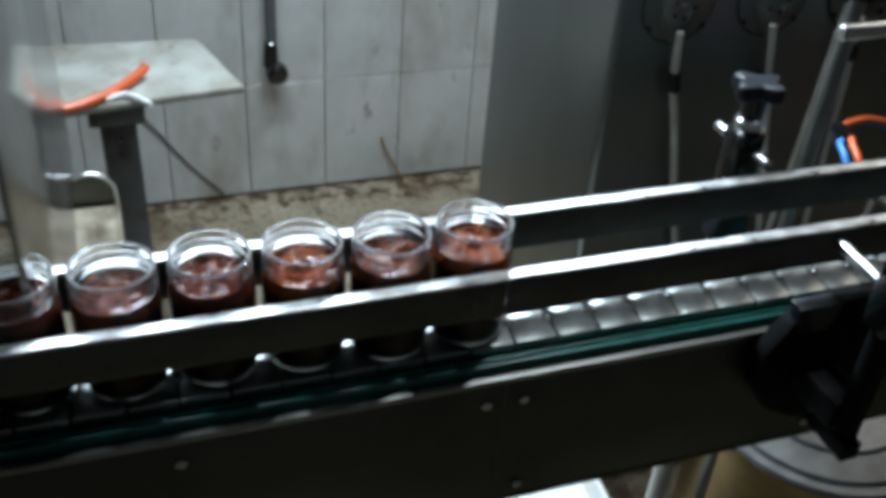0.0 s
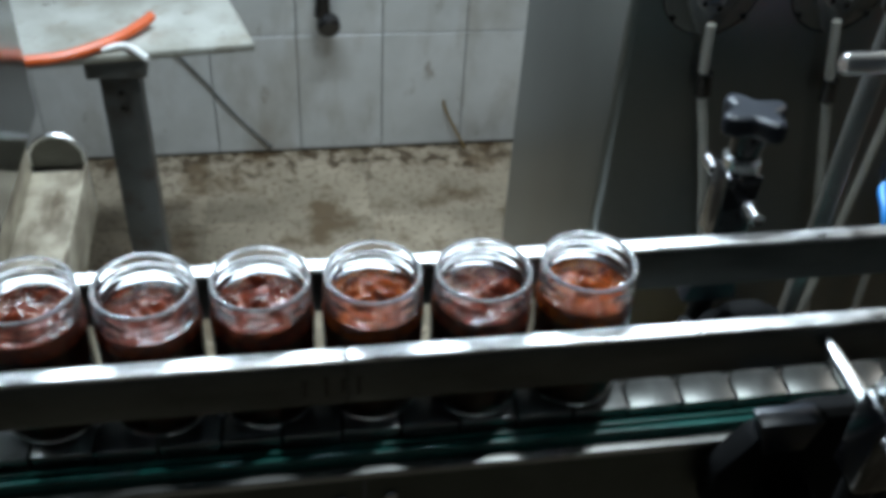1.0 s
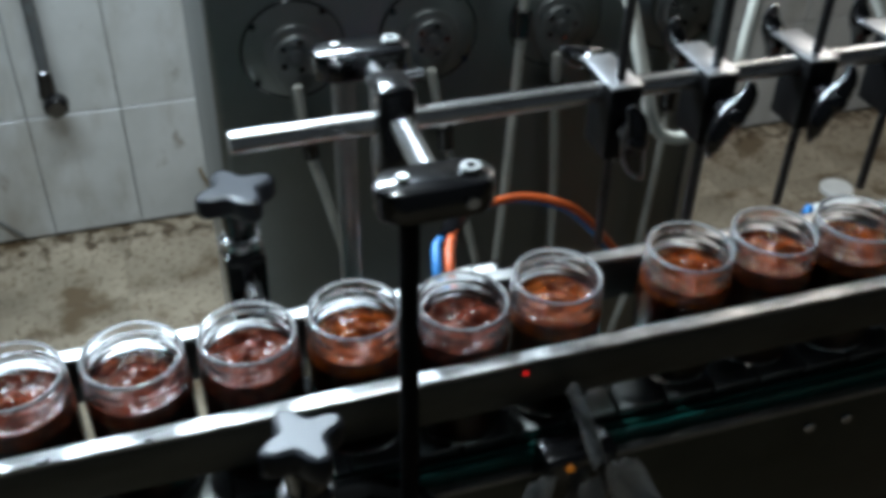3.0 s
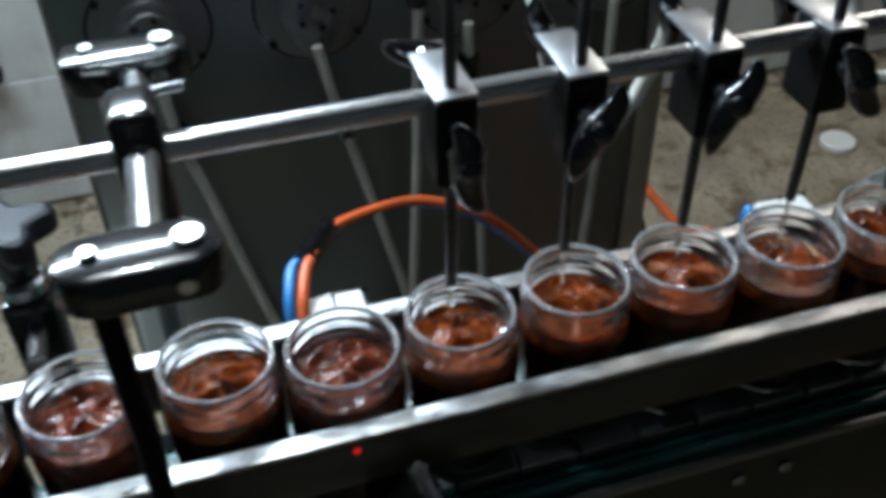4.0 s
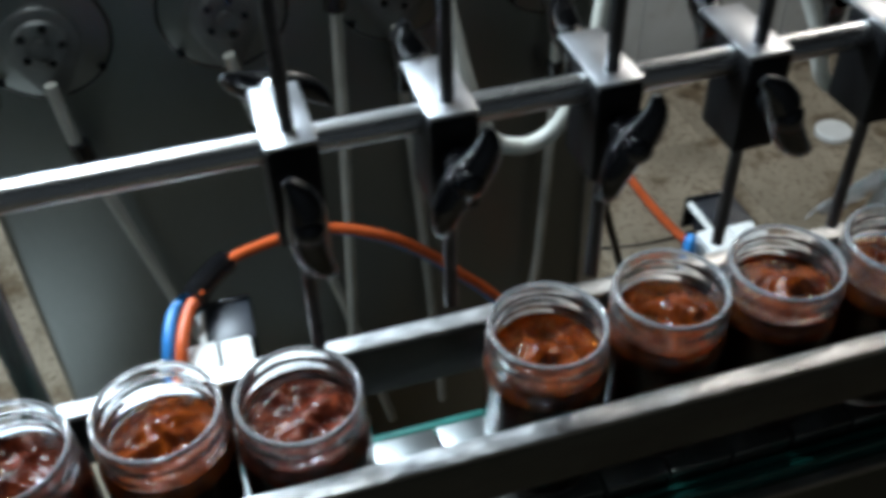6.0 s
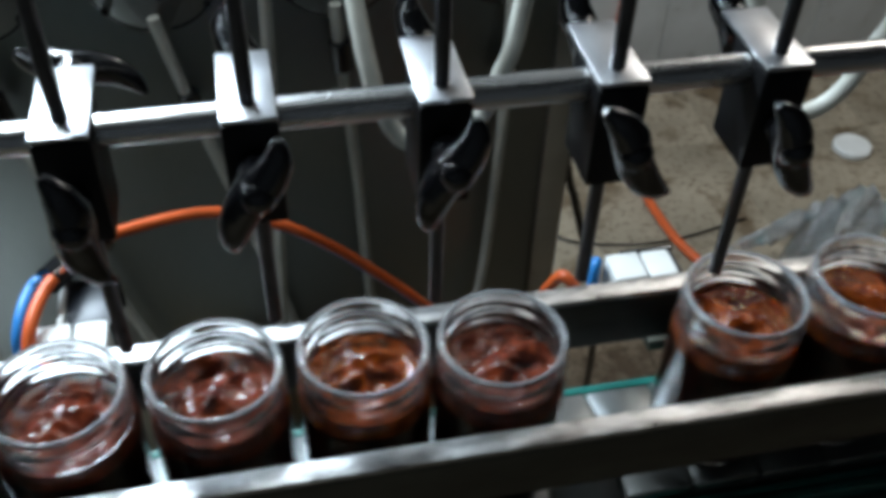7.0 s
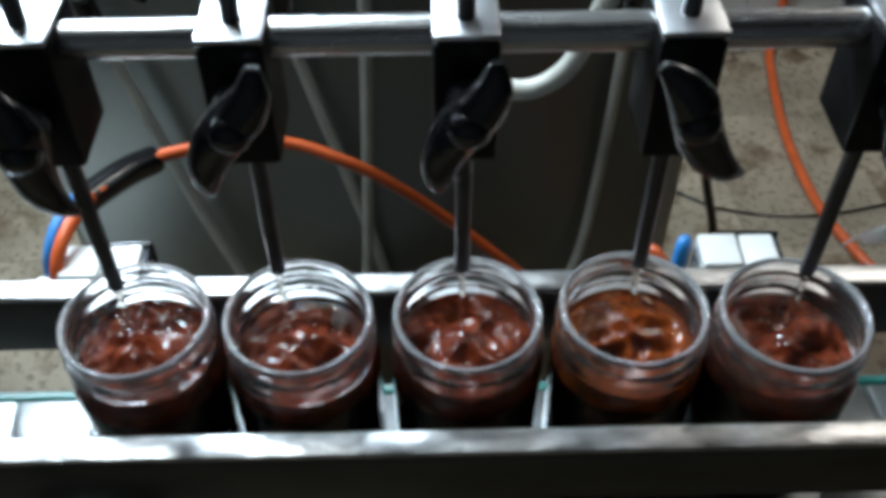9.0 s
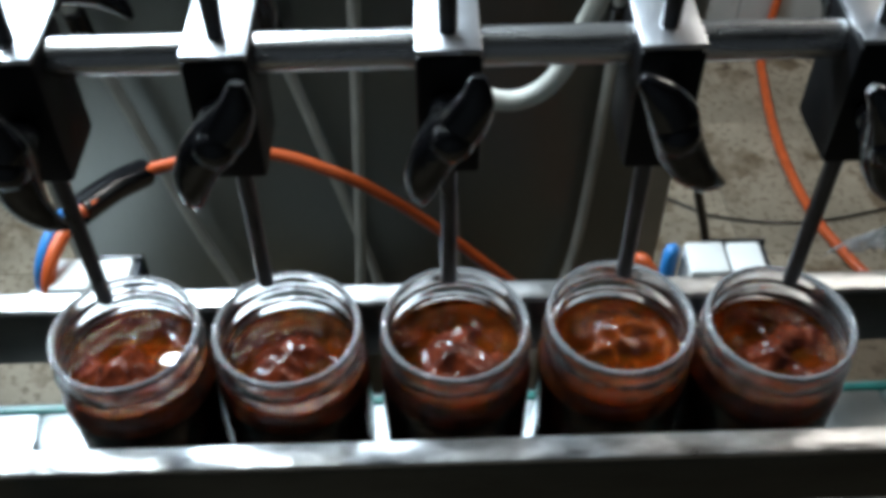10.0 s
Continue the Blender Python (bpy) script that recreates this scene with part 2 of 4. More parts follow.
def stained(m, colour, scale, lo, hi, amount, stretch=(1, 1, 1)):
    """Grime with a shape of its own over a surface, laid out in the room's space."""
    nt = m.node_tree
    b = nt.nodes["Principled BSDF"]
    old = b.inputs["Base Color"].links[0].from_socket
    geo = nt.nodes.new("ShaderNodeNewGeometry")
    mp = nt.nodes.new("ShaderNodeMapping")
    mp.inputs["Scale"].default_value = stretch
    n = nt.nodes.new("ShaderNodeTexNoise")
    n.inputs["Scale"].default_value, n.inputs["Detail"].default_value, n.inputs["Roughness"].default_value = scale, 8, 0.62
    r = nt.nodes.new("ShaderNodeMapRange")
    r.inputs["From Min"].default_value, r.inputs["From Max"].default_value, r.inputs["To Max"].default_value = lo, hi, amount
    mx = nt.nodes.new("ShaderNodeMix")
    mx.data_type = "RGBA"
    mx.inputs["B"].default_value = (*colour, 1)
    nt.links.new(geo.outputs["Position"], mp.inputs["Vector"])
    nt.links.new(mp.outputs[0], n.inputs["Vector"])
    nt.links.new(n.outputs["Fac"], r.inputs["Value"])
    nt.links.new(r.outputs[0], mx.inputs["Factor"])
    nt.links.new(old, mx.inputs["A"])
    nt.links.new(mx.outputs["Result"], b.inputs["Base Color"])


stained(TILE, (0.30, 0.26, 0.20), 5.0, 0.50, 0.70, 0.75, (1, 1, 0.4))
stained(TILE, (0.20, 0.15, 0.10), 22.0, 0.62, 0.72, 0.6, (1, 1, 0.5))
stained(BOARD, (0.20, 0.17, 0.12), 14.0, 0.52, 0.66, 0.7)
stained(BOARD, (0.05, 0.04, 0.03), 34.0, 0.64, 0.70, 0.8)
stained(TRAY, (0.07, 0.045, 0.025), 24.0, 0.50, 0.62, 0.8, (1, 0.3, 1))
stained(LEG_GREY, (0.06, 0.045, 0.035), 18.0, 0.52, 0.66, 0.7)


# ---- mesh helpers ----
def part(name, bm, mat, parent=None, label="", smooth=35):
    """Link a bmesh as one mesh object, under a thing or a part."""
    bmesh.ops.recalc_face_normals(bm, faces=bm.faces)
    if smooth:
        lim = radians(smooth)
        for f in bm.faces:
            f.smooth = True
        for e in bm.edges:
            e.smooth = len(e.link_faces) == 2 and e.calc_face_angle(0) < lim
    me = bpy.data.meshes.new(name)
    bm.to_mesh(me)
    bm.free()
    me.materials.append(mat)
    ob = new(name, me)
    if parent:
        ob.parent = parent
    if label:
        ob["label"] = label
    return ob


def thing(name, at=(0, 0, 0), label="", category="", group="", kind=""):
    ob = new(name)
    ob.empty_display_size = 0.02
    ob.location = at
    return tagged(ob, label, category, group, kind)


def box(bm, x0, x1, y0, y1, z0, z1, bevel=0.0, seg=2, m=None):
    t = bmesh.new()
    bmesh.ops.create_cube(t, size=1)
    for v in t.verts:
        v.co = Vector((x0 + (v.co.x + 0.5) * (x1 - x0), y0 + (v.co.y + 0.5) * (y1 - y0), z0 + (v.co.z + 0.5) * (z1 - z0)))
    if bevel:
        bmesh.ops.bevel(t, geom=list(t.edges), offset=bevel, segments=seg, affect="EDGES", profile=0.5)
    return join(bm, t, m)


def join(bm, t, m=None):
    if m is not None:
        t.transform(m)
    me = bpy.data.meshes.new("tmp")
    t.to_mesh(me)
    t.free()
    bm.from_mesh(me)
    bpy.data.meshes.remove(me)
    return bm


def rod(bm, p, q, r, seg=16, r2=None, bevel=0.0):
    """A cylinder or cone between two points, its rims bevelled."""
    p, q = Vector(p), Vector(q)
    t = bmesh.new()
    r2 = r if r2 is None else r2
    h = (q - p).length
    b = min(bevel, h * 0.4, r * 0.6)
    prof = [(r - b, 0), (r, b), (r2, h - b), (r2 - b, h)] if b else [(r, 0), (r2, h)]
    lathe(t, prof, seg, caps=True)
    return join(bm, t, Matrix.Translation(p) @ (q - p).to_track_quat("Z", "Y").to_matrix().to_4x4())


def lathe(bm, prof, seg=32, caps=False):
    rings = []
    for r, z in prof:
        rings.append([bm.verts.new((0, 0, z))] if r < 1e-6 else [bm.verts.new((r * math.cos(2 * math.pi * k / seg), r * math.sin(2 * math.pi * k / seg), z)) for k in range(seg)])
    for a, b in zip(rings, rings[1:]):
        for k in range(seg):
            j = (k + 1) % seg
            if len(a) == 1 and len(b) > 1:
                bm.faces.new((a[0], b[k], b[j]))
            elif len(b) == 1 and len(a) > 1:
                bm.faces.new((a[k], a[j], b[0]))
            elif len(a) > 1:
                bm.faces.new((a[k], a[j], b[j], b[k]))
    if caps:
        for ring in (rings[0], rings[-1]):
            if len(ring) > 1:
                bm.faces.new(ring)
    return bm


def smooth_line(pts, n=8):
    pts = [Vector(p) for p in pts]
    out = []
    for i in range(len(pts) - 1):
        p0, p1, p2, p3 = pts[max(i - 1, 0)], pts[i], pts[i + 1], pts[min(i + 2, len(pts) - 1)]
        for k in range(n):
            u = k / n
            out.append(0.5 * (2 * p1 + (p2 - p0) * u + (2 * p0 - 5 * p1 + 4 * p2 - p3) * u * u + (3 * p1 - p0 - 3 * p2 + p3) * u ** 3))
    return out + [pts[-1]]


def sweep(bm, pts, sizes, seg=12, n=8, side=None):
    """A rounded body along a smooth line; sizes: one radius, or (half width, half thickness) for each given point."""
    line = smooth_line(pts, n)
    one = isinstance(sizes, (int, float))
    up = Vector(side or (0, 0, 1))
    rings = []
    for i, p in enumerate(line):
        d = (line[min(i + 1, len(line) - 1)] - line[max(i - 1, 0)]).normalized()
        a = d.cross(up)
        if a.length < 1e-3:
            a = d.cross(Vector((1, 0, 0)))
        a.normalize()
        if one and rings:
            a = (last - d * last.dot(d)).normalized()
        last = a
        c = d.cross(a)
        if one:
            w = h = sizes
        else:
            f = i / n
            k = min(int(f), len(sizes) - 2)
            u = f - k
            w = sizes[k][0] * (1 - u) + sizes[k + 1][0] * u
            h = sizes[k][1] * (1 - u) + sizes[k + 1][1] * u
        rings.append([bm.verts.new(p + a * w * math.cos(2 * math.pi * j / seg) + c * h * math.sin(2 * math.pi * j / seg)) for j in range(seg)])
    for a, b in zip(rings, rings[1:]):
        for j in range(seg):
            bm.faces.new((a[j], a[(j + 1) % seg], b[(j + 1) % seg], b[j]))
    bm.faces.new(rings[0])
    bm.faces.new(rings[-1])
    return bm


def plate(bm, outline, z0, z1, m=None, bevel=0.0):
    """A flat piece with the given plan outline."""
    t = bmesh.new()
    f = t.faces.new([t.verts.new((x, y, z0)) for x, y in outline])
    r = bmesh.ops.extrude_face_region(t, geom=[f])
    for v in r["geom"]:
        if isinstance(v, bmesh.types.BMVert):
            v.co.z = z1
    if bevel:
        bmesh.ops.bevel(t, geom=list(t.edges), offset=bevel, segments=2, affect="EDGES", profile=0.5)
    return join(bm, t, m)


# ---- room ----
WALL_Y = 1.70
# the unseen south wall, at Y0, stands near to cut light off the floor
X0, X1, Y0, TOP = -4.2, 4.4, -1.8, 2.9


def build_room():
    bm = bmesh.new()
    box(bm, X0, X1, WALL_Y, WALL_Y + 0.15, 0, TOP)
    north = tagged(part("wall_north", bm, GROUT), "grimy tiled back wall with dark grout joints", "wall", kind="structure")
    # unseen walls added to close the room and keep the shadows deep
    for name, b in (("unseen_wall_south", (X0, X1, Y0 - 0.15, Y0)), ("unseen_wall_west", (X0 - 0.15, X0, Y0, WALL_Y)), ("unseen_wall_east", (X1, X1 + 0.15, Y0, WALL_Y))):
        bm = bmesh.new()
        box(bm, *b, 0, TOP)
        tagged(part(name, bm, PAINT), "plain dark grey wall, unseen, added to close the room", "wall", kind="structure")
    bm = bmesh.new()
    box(bm, X0, X1, Y0, WALL_Y, TOP, TOP + 0.12)
    tagged(part("ceiling", bm, PAINT), "plain dark grey ceiling, unseen, added to close the room", "ceiling", kind="structure")
    bm = bmesh.new()
    box(bm, X0, X1, Y0, WALL_Y, -0.15, -0.004)
    floor = tagged(part("floor", bm, FLOOR_JOINT), "worn beige stone floor with rust-brown stains", "floor", kind="structure")
    return north, floor


NORTH, FLOOR_OB = build_room()


# ---- conveyor ----
def build_conveyor():
    conv = thing("conveyor", (0, 0, 0), "long stainless steel slat conveyor with side panels", "conveyor")
    for name, s in (("side_panel", -1), ("side_panel", 1)):
        bm = bmesh.new()
        y0, y1 = sorted((s * 0.050, s * 0.058))
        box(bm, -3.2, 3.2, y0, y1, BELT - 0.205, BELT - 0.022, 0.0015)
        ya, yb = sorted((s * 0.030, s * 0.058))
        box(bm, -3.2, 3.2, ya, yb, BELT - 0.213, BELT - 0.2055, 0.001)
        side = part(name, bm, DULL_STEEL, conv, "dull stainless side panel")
        if s < 0:
            for x, z in ((-0.771, -0.06), (-0.731, -0.06), (-1.064, -0.06), (-0.724, -0.187), (-0.40, -0.06), (-0.36, -0.187), (0.05, -0.06), (0.09, -0.06), (0.5, -0.12)):
                bm = bmesh.new()
                rod(bm, (x, -0.0581, BELT + z), (x, -0.062, BELT + z), 0.0055, 12, bevel=0.0012)
                part("bolt", bm, CHROME, side)
            bm = bmesh.new()
            box(bm, -0.7530, -0.7500, -0.0589, -0.0581, BELT - 0.204, BELT - 0.024)
            part("joint_cover", bm, LEG_GREY, side)
        bm = bmesh.new()
        for near, wide in ((0.0425, 0.0476), (0.0500, 0.0555)):
            ya, yb = sorted((s * near, s * wide))
            box(bm, -3.2, 3.2, ya, yb, BELT - 0.0205, BELT - 0.011, 0.0012)
        ya, yb = sorted((s * 0.0425, s * 0.0555))
        box(bm, -3.2, 3.2, ya, yb, BELT - 0.0222, BELT - 0.0206)
        part("wear_strip", bm, GREEN, conv, "dark green plastic wear strip")
        bm = bmesh.new()
        ya, yb = sorted((s * 0.052, s * 0.0645))
        box(bm, -3.2, 3.2, ya, yb, BELT - 0.0300, BELT - 0.0225, 0.0015)
        part("top_lip", bm, POST_STEEL, conv)
    bm = bmesh.new()
    box(bm, -3.2, 3.2, -0.041, 0.041, BELT - 0.03, BELT - 0.0225)
    part("bed", bm, MATTE_BLACK, conv, "black bed under the slats")
    for x in (-2.4, -1.35, 0.62, 1.9):
        for y in (-0.045, 0.045):
            bm = bmesh.new()
            box(bm, x - 0.02, x + 0.02, y - 0.004, y + 0.004, 0.02, BELT - 0.2135, 0.002)
            leg = part("leg", bm, DULL_STEEL, conv)
            bm = bmesh.new()
            rod(bm, (x, y, 0), (x, y, 0.0195), 0.03, 16, 0.02, 0.002)
            part("foot", bm, BLACK, leg)
    return conv


build_conveyor()


def build_belt():
    """The running slat chain: one rigid train of interlocking steel slats."""
    belt = thing("slat_chain", (-1.1, 0, BELT), "running chain of interlocking stainless steel slats", "conveyor belt")
    w, p = 0.041, 0.0455
    edge = [(0, -w), (0.0015, -0.018), (0.007, -0.012), (0.007, 0.012), (0.0015, 0.018), (0, w)]
    outline = edge + [(x + p - 0.0021, y) for x, y in reversed(edge)]
    bm = bmesh.new()
    plate(bm, outline, -0.011, 0.0, None, 0.0008)
    first = part("slat", bm, SLAT_STEEL, belt, smooth=25)
    bm = bmesh.new()
    sweep(bm, [(p - 0.0010, -0.0150, 0.0), (p - 0.0010, -0.0125, 0.0008), (p - 0.0010, 0.0, 0.0010), (p - 0.0010, 0.0125, 0.0008), (p - 0.0010, 0.0150, 0.0)],
          [(0.0018, 0.0012), (0.0036, 0.0026), (0.0038, 0.0028), (0.0036, 0.0026), (0.0018, 0.0012)], 16, 3, (0, 0, 1))
    hinge = part("hinge", bm, CHROME, first, "bright hinge knuckle", smooth=60)
    first.location.x = -2.05
    for k in range(1, 93):
        ob = new("slat", first.data)
        ob.parent = belt
        ob.location.x = -2.05 + k * p
        pin = new("hinge", hinge.data)
        pin.parent = ob
        pin["label"] = "bright hinge knuckle"
    return belt


BELT_OB = build_belt()


def build_rail(y, label):
    rail = thing("guide_rail", (0, y, RIM - 0.0295), label, "guide rail", "guide rails")
    s = -1 if y < 0 else 1
    for a, b in ((-3.0, -0.7645), (-0.7635, 0.43), (0.431, 3.0)):
        bm = bmesh.new()
        box(bm, a, b, -0.0065, 0.0065, -0.004, 0.0, 0.0012)
        part("top_flange", bm, RAIL_STEEL, rail, "scuffed bright top flange")
        # web darker than the flange: its shaded face is put into the colour
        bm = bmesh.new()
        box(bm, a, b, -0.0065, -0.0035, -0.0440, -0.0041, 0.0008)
        part("web", bm, WEB_STEEL, rail, "dull web, darkened for its shaded face")
    return rail


def pen_marks(rail):
    for x, h in ((-0.795, 0.016), (-0.780, 0.020), (-0.7685, 0.014), (-0.757, 0.018)):
        bm = bmesh.new()
        box(bm, x, x + 0.0030, -0.00685, -0.00655, -0.034 - h / 2 + 0.008, -0.034 + h / 2 + 0.008)
        part("pen_mark", bm, BLACK, rail, "dark pen stroke")


NEAR_RAIL = build_rail(-0.0525, "flat stainless guide rail before the jars, scuffed on top")
pen_marks(NEAR_RAIL)
build_rail(0.0445, "flat stainless guide rail behind the jars, scuffed on top")


# ---- jars ----
JAR_OUT = [(0, 0.0015), (0.028, 0.0), (0.0320, 0.0008), (0.0348, 0.004), (0.0362, 0.011), (0.0374, 0.02), (0.0376, 0.078), (0.0378, 0.086), (0.0377, 0.0925), (0.0367, 0.0968), (0.0355, 0.0985),
           (0.0350, 0.1005), (0.0360, 0.1016), (0.0364, 0.1036), (0.0356, 0.1052), (0.0351, 0.1080), (0.0351, 0.1092), (0.0362, 0.1104), (0.0367, 0.1126), (0.0360, 0.1146), (0.0351, 0.1162), (0.0349, 0.1195),
           (0.0354, 0.1215), (0.0355, 0.1238), (0.0350, 0.1253), (0.0339, 0.1258), (0.0328, 0.1251), (0.0321, 0.1232), (0.0319, 0.119), (0.0319, 0.1000), (0.0326, 0.0940), (0.0342, 0.0890), (0.0347, 0.080),
           (0.0347, 0.0120), (0.0330, 0.0070), (0, 0.0060)]
NECK = 0.0322


def ring_at(bm, r, z, seg):
    return [bm.verts.new((r * math.cos(2 * math.pi * k / seg), r * math.sin(2 * math.pi * k / seg), z)) for k in range(seg)]


def bridge(bm, rings):
    for a, b in zip(rings, rings[1:]):
        for k in range(len(a)):
            j = (k + 1) % len(a)
            bm.faces.new((a[k], a[j], b[j], b[k]))


def fill_mesh(seed, level, rough):
    """Oily paste in the shoulder and neck: the jar's inner shape with a lumpy top."""
    bm = bmesh.new()
    seg = 80
    low = 0.0870
    rings = [ring_at(bm, r, z, seg) for r, z in ((0.0349, low), (0.0344, 0.0893), (0.0329, 0.0943), (0.0322, 0.1000), (NECK, level - 0.004))]
    # the top layer ends unevenly on the darker body paste
    for k, v in enumerate(rings[0]):
        v.co.z += 0.0030 * noise.noise(Vector((math.cos(2 * math.pi * k / seg) * 2.2 + seed, math.sin(2 * math.pi * k / seg) * 2.2, seed * 1.7)))
    off = Vector((seed * 7.3, seed * 3.1, 0))
    mid = Vector((0.007 * math.sin(seed * 2.1), 0.007 * math.cos(seed * 1.3), 0))
    dent = Vector((0.013 * math.sin(seed * 3.7), 0.013 * math.cos(seed * 2.9), 0))
    for i in range(1, 26):
        r = NECK * (1 - i / 26)
        ring = []
        for k in range(seg):
            p = Vector((r * math.cos(2 * math.pi * k / seg), r * math.sin(2 * math.pi * k / seg), 0))
            q = p * 52 + off
            h = noise.noise(q) * 0.50 + (0.5 - abs(noise.noise(q * 1.9))) * 0.42 + noise.noise(q * 4.0) * 0.09 + noise.noise(q * 10) * 0.03
            h += 0.85 * math.exp(-((p - mid).length / 0.0155) ** 2) - 0.9 * math.exp(-((p - dent).length / 0.0065) ** 2) - 0.46
            edge = min(1, (NECK - r) / 0.006)
            ring.append(bm.verts.new((p.x, p.y, level - 0.004 * (1 - edge) + edge * rough * h)))
        rings.append(ring)
    bridge(bm, rings)
    top = bm.verts.new((0, 0, sum(v.co.z for v in rings[-1]) / seg))
    for k in range(seg):
        bm.faces.new((rings[-1][k], rings[-1][(k + 1) % seg], top))
    bm.faces.new(list(reversed(rings[0])))
    return bm


def body_paste_mesh():
    """The paste in the jar's body below, its shade put into a darker colour."""
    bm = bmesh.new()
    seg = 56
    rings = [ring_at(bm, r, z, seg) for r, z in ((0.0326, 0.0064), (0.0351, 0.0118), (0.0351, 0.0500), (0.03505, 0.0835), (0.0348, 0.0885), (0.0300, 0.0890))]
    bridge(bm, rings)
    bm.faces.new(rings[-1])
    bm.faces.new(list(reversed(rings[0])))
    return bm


def build_jars():
    jars = {}
    bm = bmesh.new()
    lathe(bm, JAR_OUT, 64)
    glass_me = body_me = None
    for i in range(-4, 6):
        jar = thing("glass_jar", (0, 0, BELT), "open clear glass jar filled with chunky dark red paste", "jar", "jars on the conveyor")
        if glass_me is None:
            glass_me = part("glass", bm, GLASS, jar, smooth=60).data
            body_me = part("shaded_paste", body_paste_mesh(), SHADED_PASTE, jar, smooth=60).data
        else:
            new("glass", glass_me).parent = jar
            new("shaded_paste", body_me).parent = jar
        level = 0.1045 + 0.0015 * math.sin(i * 2.7)
        part("paste", fill_mesh(i + 11, level, 0.0115), OILY_PASTE if i < 1 or i == 2 else PASTE, jar, "lumpy orange-red oil-soaked paste" if i < 1 or i == 2 else "lumpy dark red paste", smooth=80)
        bm = bmesh.new()
        rings = [(0, -0.006), (NECK + 0.0001, -0.006), (NECK + 0.0001, 0.0006)] + [(NECK - 0.003 * k, 0.0) for k in range(1, 10)] + [(0, 0.0)]
        lathe(bm, rings, 40)
        for v in bm.verts:
            if v.co.z > -0.001:
                v.co.z += 0.0004 * noise.noise(v.co * 60 + Vector((i * 3.3, 0, 0)))
        oil = part("oil", bm, OIL_LAYER, jar, "clear orange oil on the paste", smooth=80)
        jars[i] = (jar, oil, level)
    return jars


JARS = build_jars()


# ---- filling bar over the jars ----
NOZZLE_X = [-0.1575, -0.0830, -0.0005, 0.0790, 0.1570]
BAR_Z = RIM + 0.151
BAR_Y = 0.006


def wing(bm, m):
    """A two-winged clamping lever: one smooth curved blade, its long end hooked, over a domed hub."""
    t = bmesh.new()
    lathe(t, [(0.0085, 0), (0.0092, 0.004), (0.0098, 0.012), (0.0100, 0.0200), (0.0092, 0.0248), (0.0068, 0.0278), (0.0034, 0.0292), (0, 0.0296)], 24)
    sweep(t, [(-0.0285, -0.0115, 0.0165), (-0.0200, -0.0050, 0.0190), (-0.0090, -0.0010, 0.0182), (0, 0, 0.0165), (0.0100, 0.0010, 0.0182), (0.0220, 0.0050, 0.0200), (0.0315, 0.0115, 0.0195), (0.0380, 0.0185, 0.0170)],
          [(0.0030, 0.0024), (0.0082, 0.0056), (0.0108, 0.0088), (0.0112, 0.0112), (0.0108, 0.0090), (0.0092, 0.0062), (0.0064, 0.0044), (0.0016, 0.0014)], 18, 6, (0, 0, 1))
    return join(bm, t, m)


def build_filler():
    bar = thing("filling_bar", (0, 0, 0), "round stainless bar carrying the filling nozzles over the jars", "filling bar")
    bm = bmesh.new()
    rod(bm, (-0.425, BAR_Y, BAR_Z), (0.62, BAR_Y, BAR_Z), 0.0075, 24, bevel=0.001)
    part("bar", bm, BAR_STEEL, bar)
    turns = [262, 224, 227, -77, -84]
    back = [4, 55, 58, 60, 55]
    for k, x in enumerate(NOZZLE_X):
        bm = bmesh.new()
        box(bm, x - 0.0118, x + 0.0118, -0.0118, 0.0400, BAR_Z + 0.0085, BAR_Z + 0.0112, 0.0008)
        part("clamp_plate", bm, PLATE_STEEL, bar, "bright steel clamp plate")
        bm = bmesh.new()
        box(bm, x - 0.0122, x + 0.0122, -0.0125, 0.022, BAR_Z - 0.046, BAR_Z + 0.0082, 0.0022)
        part("clamp_block", bm, BLOCK_BLACK, bar, "black plastic clamp block")
        bm = bmesh.new()
        wing(bm, Matrix.Translation((x, -0.0125, BAR_Z - (0.020 if k in (0, 4) else 0.012))) @ pose(0, 0, 0, 90, 0, 0) @ pose(0, 0, 0, 0, 0, turns[k]) @ Matrix.Diagonal((0.84, 0.84, 0.95, 1)))
        part("wing_knob", bm, BLACK, bar, "glossy black winged knob")
        bm = bmesh.new()
        wing(bm, Matrix.Translation((x, 0.0405, BAR_Z + 0.002)) @ pose(0, 0, 0, -90, 0, 0) @ pose(0, 0, 0, 0, 0, back[k]) @ Matrix.Diagonal((0.8, 0.8, 0.7, 1)))
        part("wing_knob", bm, BLACK, bar, "glossy black winged knob")
        bm = bmesh.new()
        tip = RIM + (0.021, 0.030, 0.029, 0.030, 0.022)[k]
        rod(bm, (x, 0.0005, tip), (x, 0.0005, BAR_Z + 0.155), 0.0036, 16, bevel=0.0005)
        part("nozzle", bm, NOZZLE_STEEL, bar, "straight dull steel filling tube")
        bm = bmesh.new()
        sweep(bm, [(x, 0.0005, BAR_Z + 0.150), (x, 0.004, BAR_Z + 0.22), (x - 0.02, 0.09, BAR_Z + 0.30), (x - 0.01, 0.25, BAR_Z + 0.26), (x, 0.42, BAR_Z + 0.20)], 0.0055, 12)
        part("feed_hose", bm, CLEAR_HOSE, bar)
    return bar


build_filler()


def build_streams():
    out = []
    for k, x in enumerate(NOZZLE_X):
        s = thing("oil_stream", (x, 0.0005, RIM + 0.03), "thin clear stream of oil falling from a nozzle", "oil", "oil streams")
        bm = bmesh.new()
        lathe(bm, [(0, 0.0), (0.0016, 0.0), (0.0015, -0.02), (0.0012, -0.044), (0, -0.045)], 12)
        part("stream", bm, OIL, s)
        out.append(s)
    return out


STREAMS = build_streams()


